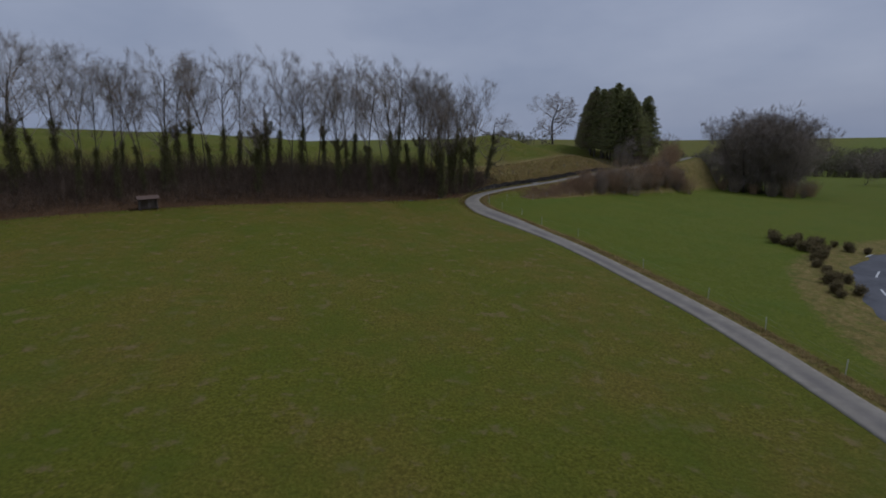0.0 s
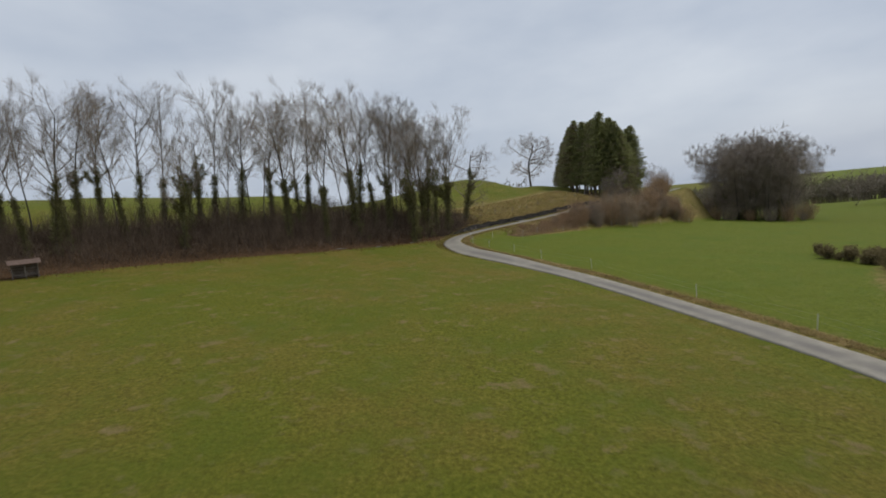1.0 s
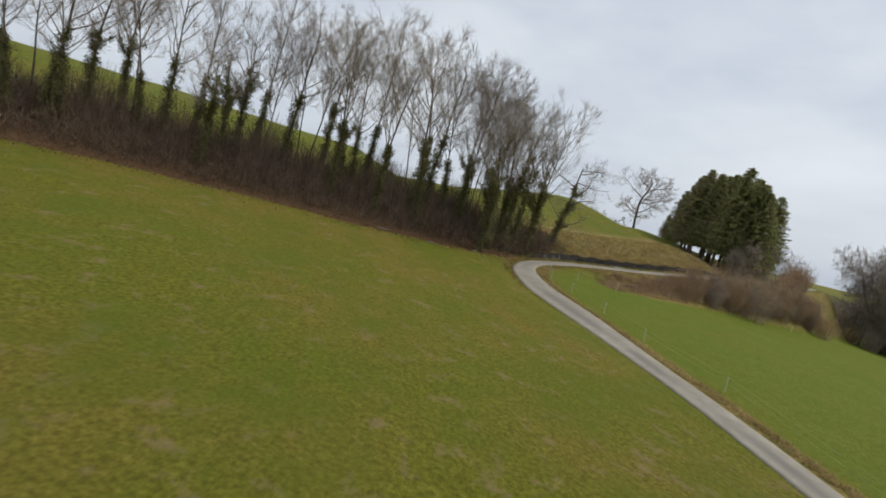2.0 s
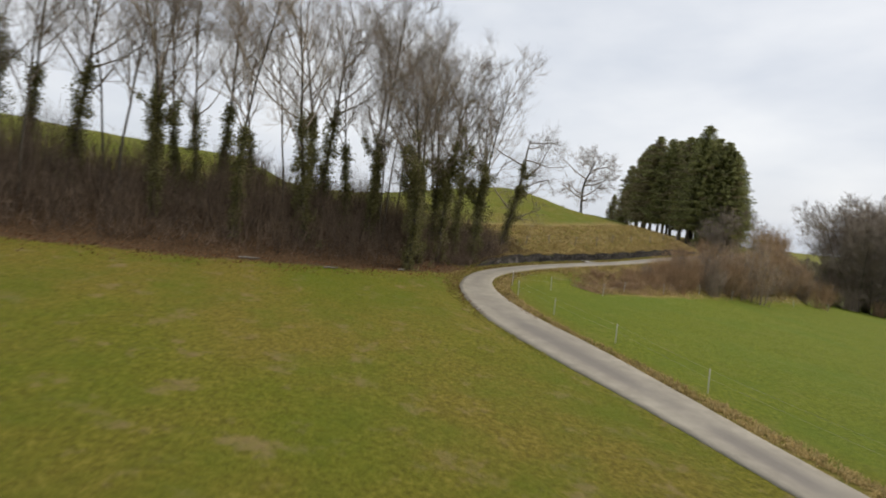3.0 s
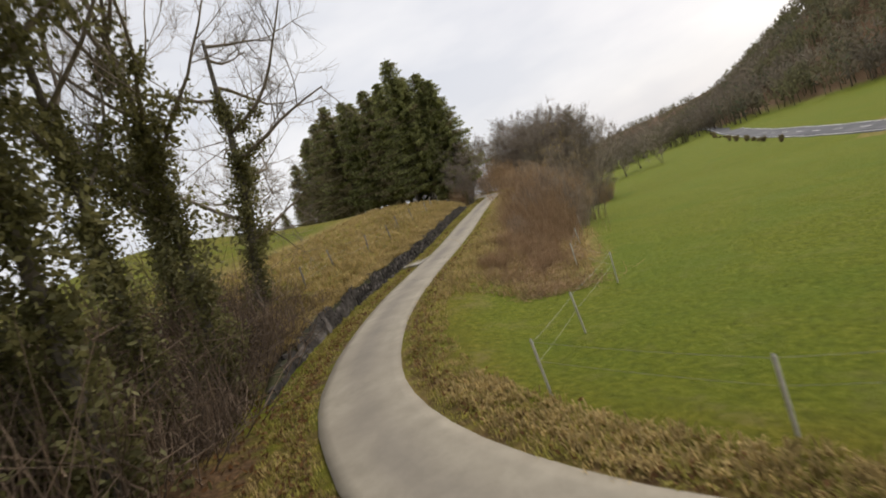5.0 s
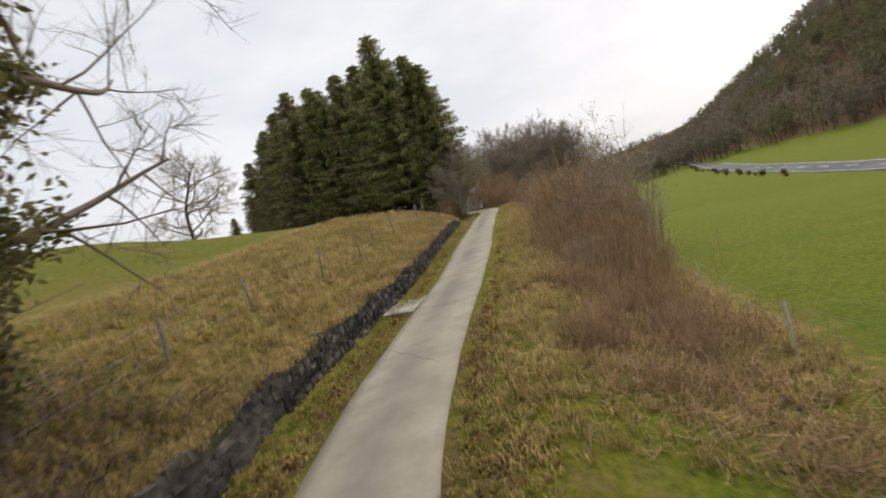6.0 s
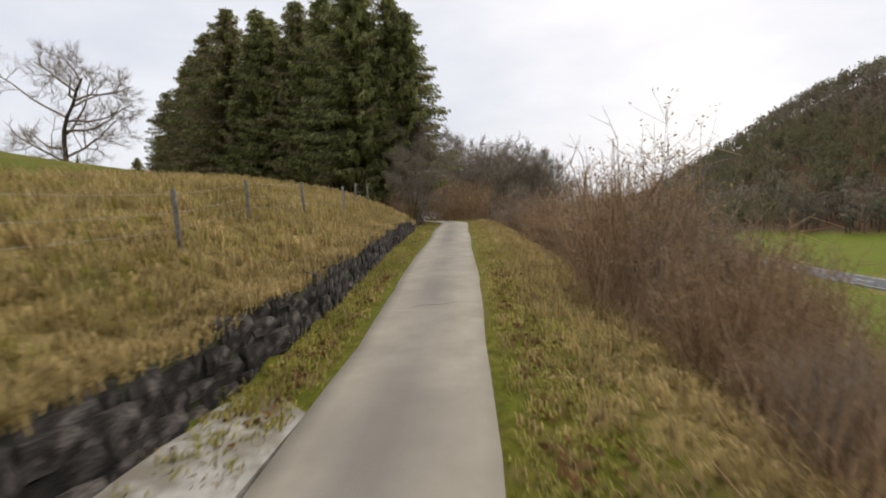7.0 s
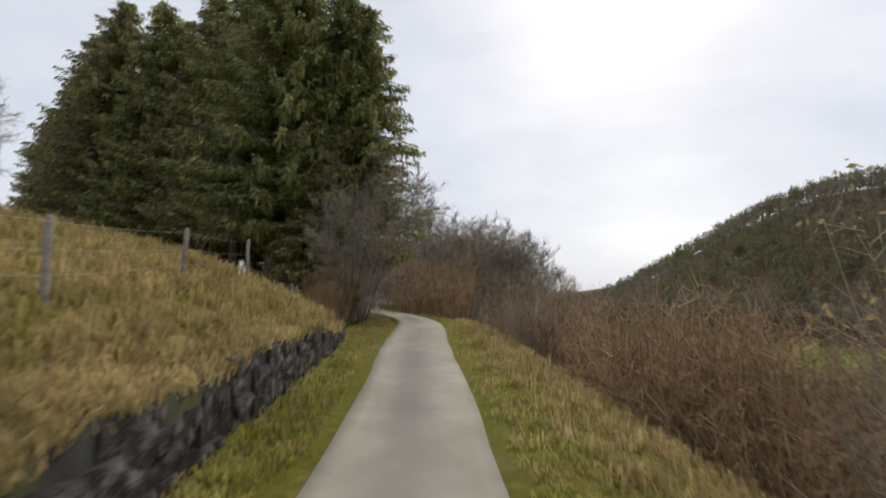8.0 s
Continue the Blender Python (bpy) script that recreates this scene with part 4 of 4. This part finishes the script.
n_t = 5200
run_t = rs.uniform(WALL_FROM + 1, WALL_TO + 4, n_t)
tufts("bank_grass", along_foot(run_t, 0.6 + 9.5 * rs.uniform(0, 1, n_t) ** 1.5), M_STRAW, 11, 0.42, 0.012, "long straw-coloured grass drooping over the wall bank", 61)
run_t = rs.uniform(LANE_BEND + 9, LANE_BEND + 55, 3600)
tufts("lane_bank_grass", along_lane(run_t, -(1.9 + 6.0 * rs.uniform(0, 1, 3600))), M_STRAW, 10, 0.36, 0.012, "rough straw-coloured grass below the lane", 62)
run_t = rs.uniform(LANE_BEND - 20, LANE_BEND + 62, 4600)
tufts("verge_grass", along_lane(run_t, rs.choice([-1, 1], 4600) * (1.22 + 1.1 * rs.uniform(0, 1, 4600))), M_GRASS, 10, 0.17, 0.011, "short green verge grass beside the lane", 63)
run_t = rs.uniform(LANE_BEND - 75, LANE_BEND, 3200)
tufts("lane_edge_grass", along_lane(run_t, -(1.55 + 0.9 * rs.uniform(0, 1, 3200))), M_STRAW, 8, 0.24, 0.016, "yellow grass strip along the lane edge", 64)

# fallen branches lying at the foot of the wood
for bx, by, turn, length in ((-1.8, 81.6, 25, 0.9), (-6.6, 79.9, 12, 1.3), (2.6, 85.6, 60, 0.8)):
    st = Sticks()
    st.rod([(-length / 2, 0, 0.06), (-length / 6, 0.06, 0.09), (length / 4, 0.02, 0.07), (length / 2, -0.08, 0.1)], [0.06, 0.055, 0.05, 0.035], 7)
    log = new("fallen_branch")
    log.location, log.rotation_euler = (bx, by, height(bx, by) + 0.02), (0, 0, radians(turn))
    st.build("wood", [M_WOODPOST], log, True)
    tagged(log, "pale fallen branch lying in dry leaves", "branch", "fallen branches")

# cracks and joints across the lane
M_CRACK = material("crack_fill", (0.06, 0.055, 0.045), (0.12, 0.1, 0.08), 8, 0.95, 0)
for run_c, skew in ((LANE_BEND + 14.2, 1.1), (LANE_BEND + 18.6, 0.5), (LANE_BEND + 26.0, -0.3), (LANE_BEND - 60.0, 0.05), (LANE_BEND + 33, 0.4)):
    t = np.linspace(-1, 1, 9)
    xy_c = along_lane(run_c + skew * t + 0.06 * np.sin(t * 9), t * 0.97)
    z_c = nearest(LANE_LINE, xy_c[:, 0], xy_c[:, 1])[1] + 0.023 + 0.03 * (1 - t * t)
    crack = ribbon("lane_crack", np.column_stack([xy_c, z_c]), np.full(9, 0.006), 0.0, M_CRACK, thick=0.015, across=3, crown=0.0)
    crack.parent = lane

run_t = rs.uniform(LANE_BEND - 6, LANE_BEND + 60, 2600)
tufts("verge_straw", along_lane(run_t, rs.choice([-1, 1], 2600) * (1.2 + 1.3 * rs.uniform(0, 1, 2600))), M_STRAW, 8, 0.2, 0.01, "dry straw blades among the verge grass", 66)
run_t = rs.uniform(WALL_FROM + 3, WALL_TO, 700)
tufts("wall_foot_grass", along_foot(run_t, rs.uniform(-0.45, -0.05, 700)), M_GRASS, 9, 0.26, 0.011, "tufts of grass at the foot of the wall", 67)

# ---------------------------------------------------------------- fences
def fence(name, spots, tall, rad, mat, label, wires=(0.9,), sides=8, group="", wire_r=0.0035, tilt=3.0, seed=1):
    r = random.Random(seed)
    root = new(name)
    tops = []
    st = Sticks()
    st.rod([(0, 0, -0.3), (0, 0, tall * 0.6), (0, 0, tall - 0.03), (0, 0, tall)], [rad, rad, rad, rad * 0.45], sides)
    first = st.build("post", [mat], root)
    for i, (x, y) in enumerate(spots):
        ob = first if i == 0 else new("post", first.data)
        ob.parent = root
        ob.location = (x, y, height(x, y))
        ob.rotation_euler = (radians(r.uniform(-tilt, tilt)), radians(r.uniform(-tilt, tilt)), r.uniform(0, 6))
        tops.append(np.array(ob.location))
    for h in wires:
        w, pts = Sticks(), []
        for a, b in zip(tops[:-1], tops[1:]):
            t = np.linspace(0, 1, 5, endpoint=False)[:, None]
            pts.append(a + (b - a) * t + np.array([0, 0, 1.0]) * (h * tall - 0.12 * t * (1 - t)))
        pts.append((tops[-1] + np.array([0, 0, h * tall]))[None])
        pts = np.vstack(pts)
        w.rod(pts, np.full(len(pts), wire_r), 3)
        w.build("wire", [M_WIRE], root)
    return tagged(root, label, "fence", group)


FIELD_POSTS = [(29.2, 14.5), (28.6, 21.5), (28.2, 28.0), (27.3, 34.5), (26.2, 40.8), (23.9, 49.3), (20.6, 62.5), (17.2, 69.1), (15.3, 75.2), (12.8, 79.4), (11.1, 83.3), (11.2, 87.0),
               (14.6, 88.6), (19.5, 90.6), (22.7, 94.4), (27.9, 97.7), (33.2, 101.1), (38.6, 104.2), (44.0, 107.3), (52.0, 113.0), (60.5, 118.0)]
fence("field_fence", FIELD_POSTS, 1.08, 0.028, M_POST, "thin white electric fence posts with wire round the field", (0.93, 0.6), 6)
bank_runs = np.arange(WALL_FROM + 2.0, WALL_TO + 8, 3.9)
bank_xy = along_foot(bank_runs, 2.3 + 0.3 * np.sin(bank_runs * 2.1))
fence("bank_fence", [tuple(p) for p in bank_xy], 1.05, 0.042, M_WOODPOST, "weathered grey wooden fence posts with wire along the bank", (0.92, 0.62, 0.35), 8, wire_r=0.003, tilt=5)

# ---------------------------------------------------------------- shelter at the wood's edge
def shelter(x, y, turn):
    root = new("field_shelter")
    z = height(x, y)
    root.location, root.rotation_euler = (x, y, z), (0, 0, radians(turn))
    def box(name, cx, cy, cz, sx, sy, sz, mat, rot=0.0, label=""):
        bm = bmesh.new()
        bmesh.ops.create_cube(bm, size=1.0)
        bmesh.ops.scale(bm, vec=(sx, sy, sz), verts=bm.verts)
        bmesh.ops.rotate(bm, cent=(0, 0, 0), matrix=Matrix.Rotation(rot, 3, "X"), verts=bm.verts)
        bmesh.ops.translate(bm, vec=(cx, cy, cz), verts=bm.verts)
        bmesh.ops.bevel(bm, geom=bm.edges[:], offset=0.012, segments=1, affect="EDGES")
        return part(name, bm, mat, root, label)
    for cx in (-1.7, 0.0, 1.7):
        for cy in (-1.0, 1.0):
            box("post", cx, cy, 1.0, 0.13, 0.13, 2.6, M_BOARD)
    for i in range(9):
        box("board", 0, 1.08, 0.15 + i * 0.22, 3.6, 0.03, 0.2, M_BOARD)
    for cx in (-1.78, 1.78):
        for i in range(8):
            box("board", cx, 0.1, 0.15 + i * 0.22, 0.03, 1.9, 0.2, M_BOARD)
    for i in range(9):
        f = i / 8
        for side in (-1, 1):
            box("roof_row", 0, side * (0.1 + 1.3 * f), 2.85 - 0.55 * f, 4.5, 0.24, 0.05, M_ROOF, -side * 0.4, "")
    box("ridge", 0, 0, 2.93, 4.5, 0.22, 0.08, M_ROOF)
    box("rail", 0, -1.05, 0.6, 3.5, 0.05, 0.12, M_BOARD)
    return tagged(root, "small wooden field shelter with a brown tiled roof", "shed")


shelter(-34.0, 63.2, 40).scale = (0.56, 0.56, 0.62)

# ---------------------------------------------------------------- beyond the field
EVERGREEN = []
for s, size in ((71, 1.0), (72, 0.8)):
    r = np.random.RandomState(s)
    root = new("roadside_shrub")
    st, lv = Sticks(), Sticks()
    a, rr = r.uniform(0, 6.28, 60), r.uniform(0.2, 1, 60)
    tips_s = np.stack([np.cos(a) * rr * 0.9, np.sin(a) * rr * 0.9, r.uniform(0.4, 1.5, 60)], 1) * size
    st.many(np.zeros((60, 3)) + np.array([0, 0, -0.1]), tips_s, 0.02, 0.006, r.normal(size=(60, 3)) * 0.08)
    st.build("branchwork", [M_BRUSH], root)
    c = tips_s[r.randint(0, 60, 1500)] * r.uniform(0.45, 1.05, (1500, 1)) + r.normal(size=(1500, 3)) * 0.14
    lv.leaves(c, 0.09, r)
    lv.build("foliage", [M_SHRUB], root)["label"] = "brownish green foliage"
    EVERGREEN.append(tagged(root, "rounded brownish roadside shrub in rough grass", "shrub", "roadside shrubs"))
r_e = random.Random(9)
spots_e = [(52.5 + r_e.uniform(-4, 7), 67 + r_e.uniform(-4, 4)) for _ in range(16)] + [(40.6 + 10.5 * f + r_e.uniform(-1, 1), 43.5 + 21 * f + r_e.uniform(-1, 1)) for f in np.linspace(0, 1, 18)]
main_run = np.concatenate([[0], np.cumsum(np.linalg.norm(np.diff(MAIN_LINE[:, :2], axis=0), axis=1))])
for f in np.linspace(215, 330, 20):
    p = np.array([np.interp(f, main_run, MAIN_LINE[:, k]) for k in (0, 1)])
    q = np.array([np.interp(f + 1, main_run, MAIN_LINE[:, k]) for k in (0, 1)])
    t = q - p
    spots_e.append((p[0] - t[1] * 5.2 + r_e.uniform(-0.6, 0.6), p[1] + t[0] * 5.2 + r_e.uniform(-1, 1)))
for i, (x, y) in enumerate(spots_e):
    if i < 2:
        place(EVERGREEN[i], x, y, 0, 1.0)
    else:
        copy_at(EVERGREEN[i % 2], x, y, r_e.uniform(0, 360), r_e.uniform(0.5, 1.05))

# dashes on the main road
for k in range(22):
    f0 = 60 + k * 9.0
    pts = []
    for f in np.linspace(f0, f0 + 3.5, 4):
        pts.append([np.interp(f, main_run, MAIN_LINE[:, j]) for j in range(3)])
    ribbon("road_marking", np.array(pts), np.full(4, 0.09), 0.105, M_LINE, thick=0.02, across=3, crown=0.0).parent = main_road
for sgn in (-1, 1):
    tang = np.gradient(MAIN_LINE[:, :2], axis=0)
    tang /= np.linalg.norm(tang, axis=1)[:, None]
    side_line = MAIN_LINE.copy()
    side_line[:, :2] += np.stack([-tang[:, 1], tang[:, 0]], 1) * sgn * 3.05
    ribbon("road_marking", side_line, np.full(len(side_line), 0.08), 0.085, M_LINE, thick=0.02, across=3, crown=0.0).parent = main_road


def far_wood(name, xy, tall, mat, label, seed, leaves=24):
    """Trees so far off that each is a thin stem and a loose crown."""
    r = np.random.RandomState(seed)
    st = Sticks()
    foot = on_ground(xy, -0.5)
    k = len(foot)
    h = tall * r.uniform(0.7, 1.2, k)
    st.many(foot, foot + np.column_stack([r.normal(size=(k, 2)) * 0.5, h * 0.95]), 0.22, 0.05)
    c = np.repeat(foot, leaves, 0)
    hh = np.repeat(h, leaves)
    u = r.normal(size=(len(c), 3))
    u /= np.linalg.norm(u, axis=1)[:, None]
    u *= r.uniform(0.25, 1, (len(c), 1)) ** 0.5
    c = c + np.column_stack([u[:, 0] * hh * 0.24, u[:, 1] * hh * 0.24, hh * (0.62 + 0.36 * u[:, 2])])
    st.leaves(c, tall * 0.055, r, -0.6, 0, 1.7)
    return tagged(st.build(name, [mat]), label, "wood", kind="stuff")


r_w = np.random.RandomState(33)
brg = np.radians(r_w.uniform(60, 150, 8200))
dist = r_w.uniform(0, 1, 8200) ** 0.8 * 265 + 185
xy_w = np.stack([20 + np.sin(brg) * dist, 80 + np.cos(brg) * dist], 1)
steep = ground(xy_w[:, 0], xy_w[:, 1])
keep = steep - field_plane(xy_w[:, 0], xy_w[:, 1]) > 1.5
far_wood("hillside_wood", xy_w[keep][:4800], 12.5, M_FARWOOD, "bare brown-grey wood covering the valley side", 34)
far_wood("hillside_evergreens", xy_w[keep][4800:5600], 11, M_FARGREEN, "scattered dull green trees in the hillside wood", 35)
brg = np.radians(r_w.uniform(28, 68, 2700))
dist = r_w.uniform(0, 1, 2700) ** 1.4 * 620 + 245
xy_w = np.stack([20 + np.sin(brg) * dist, 80 + np.cos(brg) * dist], 1)
far_wood("valley_wood", xy_w, 12, M_FARWOOD, "distant bare wood along the valley", 36)
brg = np.radians(r_w.uniform(4, 34, 260))
dist = r_w.uniform(260, 420, 260)
far_wood("horizon_wood", np.stack([4 + np.sin(brg) * dist, 13 + np.cos(brg) * dist], 1), 9, M_FARWOOD, "thin line of distant bare trees", 37)
for x, y, size in ((150, 178, 0.5), (158, 168, 0.58), (168, 160, 0.55), (176, 172, 0.6), (164, 176, 0.5)):
    copy_at(COPSE[int(x) % 3], x, y, x * 7, size)


def farmhouse(x, y, turn):
    root = new("farmhouse")
    root.location, root.rotation_euler = (x, y, height(x, y)), (0, 0, radians(turn))
    def box(name, c, s, mat, parent=root, bevel=0.03):
        bm = bmesh.new()
        bmesh.ops.create_cube(bm, size=1.0)
        bmesh.ops.scale(bm, vec=s, verts=bm.verts)
        bmesh.ops.translate(bm, vec=c, verts=bm.verts)
        bmesh.ops.bevel(bm, geom=bm.edges[:], offset=bevel, segments=1, affect="EDGES")
        return part(name, bm, mat, parent)
    box("wall", (0, 0, 2.4), (13, 8, 5.4), M_BOARD)
    bm = bmesh.new()
    v = [bm.verts.new(p) for p in ((-7.2, -5, 4.9), (7.2, -5, 4.9), (7.2, 0, 8.2), (-7.2, 0, 8.2), (-7.2, 5, 4.9), (7.2, 5, 4.9), (-7.2, -5, 4.6), (7.2, -5, 4.6), (7.2, 5, 4.6), (-7.2, 5, 4.6))]
    for f in ((0, 1, 2, 3), (3, 2, 5, 4), (6, 7, 1, 0), (8, 9, 4, 5), (7, 8, 5, 2, 1), (9, 6, 0, 3, 4), (6, 9, 8, 7)):
        bm.faces.new([v[i] for i in f])
    roof = part("roof", bm, M_ROOF, root, "brown tiled roof")
    box("chimney", (3, 1, 8.2), (0.7, 0.7, 1.6), M_WHITE, roof)
    for cx in (-4.5, -1.5, 1.5, 4.5):
        for cz in (1.6, 4.0):
            w = box("window", (cx, -4.02, cz), (1.0, 0.08, 1.3), M_BOARD)
            box("pane", (cx, -4.07, cz), (0.8, 0.03, 1.1), M_MAINROAD, w, 0.005)
    return tagged(root, "dark timber farmhouse with a wide brown roof", "house")


farmhouse(232, 244, -38)
mast = new("radio_mast")
mast.location = (224, 246, height(224, 246))
mast_rod = Sticks()
mast_rod.rod([(0, 0, -0.5), (0, 0, 8), (0, 0, 16)], [0.18, 0.13, 0.07], 8)
mast_rod.build("pole", [M_WOODPOST], mast)
tagged(mast, "thin upright pole beside the farmhouse", "mast")

# ---------------------------------------------------------------- concrete pad and the stone wall
pad_c = along_lane(np.array([LANE_BEND + 20.4]), np.array([1.62]))[0]
bm = bmesh.new()
for du, dv in ((-1.7, -0.55), (1.6, -0.55), (1.75, 0.3), (0.9, 0.5), (-1.5, 0.55)):
    bm.verts.new((du, dv, 0.0))
bm.faces.new(bm.verts[:])
ext = bmesh.ops.extrude_face_region(bm, geom=bm.faces[:])
bmesh.ops.translate(bm, vec=(0, 0, -0.2), verts=[g for g in ext["geom"] if isinstance(g, bmesh.types.BMVert)])
bmesh.ops.recalc_face_normals(bm, faces=bm.faces[:])
me = bpy.data.meshes.new("concrete_pad")
bm.to_mesh(me)
bm.free()
me.materials.append(M_CONCRETE)
pad = tagged(new("concrete_pad", me), "cracked pale concrete pad beside the lane", "pad", kind="structure")
pad.location, pad.rotation_euler = (pad_c[0], pad_c[1], height(*pad_c) + 0.07), (radians(3), 0, radians(36))

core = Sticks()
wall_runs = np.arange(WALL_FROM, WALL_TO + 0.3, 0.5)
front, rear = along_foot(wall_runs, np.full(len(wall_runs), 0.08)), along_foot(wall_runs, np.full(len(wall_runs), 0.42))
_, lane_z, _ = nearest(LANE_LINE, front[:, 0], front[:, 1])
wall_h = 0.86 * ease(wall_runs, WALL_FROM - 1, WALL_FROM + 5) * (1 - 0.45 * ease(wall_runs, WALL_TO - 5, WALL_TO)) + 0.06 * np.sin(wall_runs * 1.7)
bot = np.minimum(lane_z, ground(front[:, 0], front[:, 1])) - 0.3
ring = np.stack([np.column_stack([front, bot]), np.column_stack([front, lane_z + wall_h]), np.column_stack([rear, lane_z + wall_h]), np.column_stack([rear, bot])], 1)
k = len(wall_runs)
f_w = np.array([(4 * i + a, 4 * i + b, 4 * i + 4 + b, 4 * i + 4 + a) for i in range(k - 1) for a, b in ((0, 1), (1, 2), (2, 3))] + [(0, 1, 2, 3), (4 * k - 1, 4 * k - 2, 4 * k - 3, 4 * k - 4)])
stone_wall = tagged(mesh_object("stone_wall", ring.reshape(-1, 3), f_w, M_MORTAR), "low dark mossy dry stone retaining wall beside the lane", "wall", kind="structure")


run_t = rs.uniform(WALL_FROM + 3, WALL_TO, 3200)
tufts("wall_top_grass", along_foot(run_t, rs.uniform(0.1, 0.75, 3200)), M_STRAW, 9, 0.3, 0.011, "straw grass hanging over the wall top", 65,
      np.interp(run_t, wall_runs, lane_z + wall_h) - 0.04)
run_t = rs.uniform(WALL_FROM + 2, WALL_TO + 3, 1500)
tufts("bank_green_grass", along_foot(run_t, 0.7 + 9 * rs.uniform(0, 1, 1500)), M_GRASS, 10, 0.3, 0.012, "green grass tufts on the wall bank", 68)


def stone_mesh(seed):
    """A rough split stone with knocked-off corners."""
    r = random.Random(seed)
    bm = bmesh.new()
    bmesh.ops.create_cube(bm, size=1.0)
    bmesh.ops.subdivide_edges(bm, edges=bm.edges[:], cuts=1, use_grid_fill=True)
    for v in bm.verts:
        corner = sum(abs(c) > 0.4 for c in v.co)
        v.co *= (1.0, 1.0, 0.95, 0.86)[corner]
        v.co += Vector((r.uniform(-0.07, 0.07), r.uniform(-0.07, 0.07), r.uniform(-0.07, 0.07)))
    me = bpy.data.meshes.new("stone")
    bm.to_mesh(me)
    bm.free()
    me.materials.append(M_STONE)
    return me


STONES = [stone_mesh(90 + i) for i in range(7)]
r_s = random.Random(14)
rest_v, rest_f, n_rest, made_s = [], [], 0, 0
for course in range(4):
    s = WALL_FROM + r_s.uniform(0, 0.3)
    while s < WALL_TO:
        length = r_s.uniform(0.2, 0.75)
        f = s + length / 2
        s += length * 0.96
        top = float(np.interp(f, wall_runs, wall_h))
        zc = (course + 0.45) * 0.225 + r_s.uniform(-0.07, 0.07)
        if zc > top - 0.08:
            continue
        p, q = along_foot(np.array([f, f + 0.2]), np.array([0.175, 0.175]))
        z0 = float(np.interp(f, wall_runs, lane_z))
        deep = r_s.uniform(0.22, 0.34)
        m = pose(p[0], p[1], z0 + zc + r_s.uniform(-0.02, 0.02), r_s.uniform(-4, 4), r_s.uniform(-6, 6), math.degrees(math.atan2(q[1] - p[1], q[0] - p[0])) + r_s.uniform(-5, 5)) @ Matrix.Diagonal((length * 1.06, deep, r_s.uniform(0.2, 0.42), 1))
        me = STONES[r_s.randrange(7)]
        if made_s < 300 and WALL_FROM + 10 < f < WALL_FROM + 38:
            ob = new("stone", me)
            ob.parent = stone_wall
            ob.matrix_local = m
            made_s += 1
        else:
            rest_v += [m @ v.co for v in me.vertices]
            rest_f += [tuple(i + n_rest for i in poly.vertices) for poly in me.polygons]
            n_rest += len(me.vertices)
rest = mesh_object("stones", rest_v, rest_f, M_STONE, stone_wall)
tagged(rest, kind="stuff")
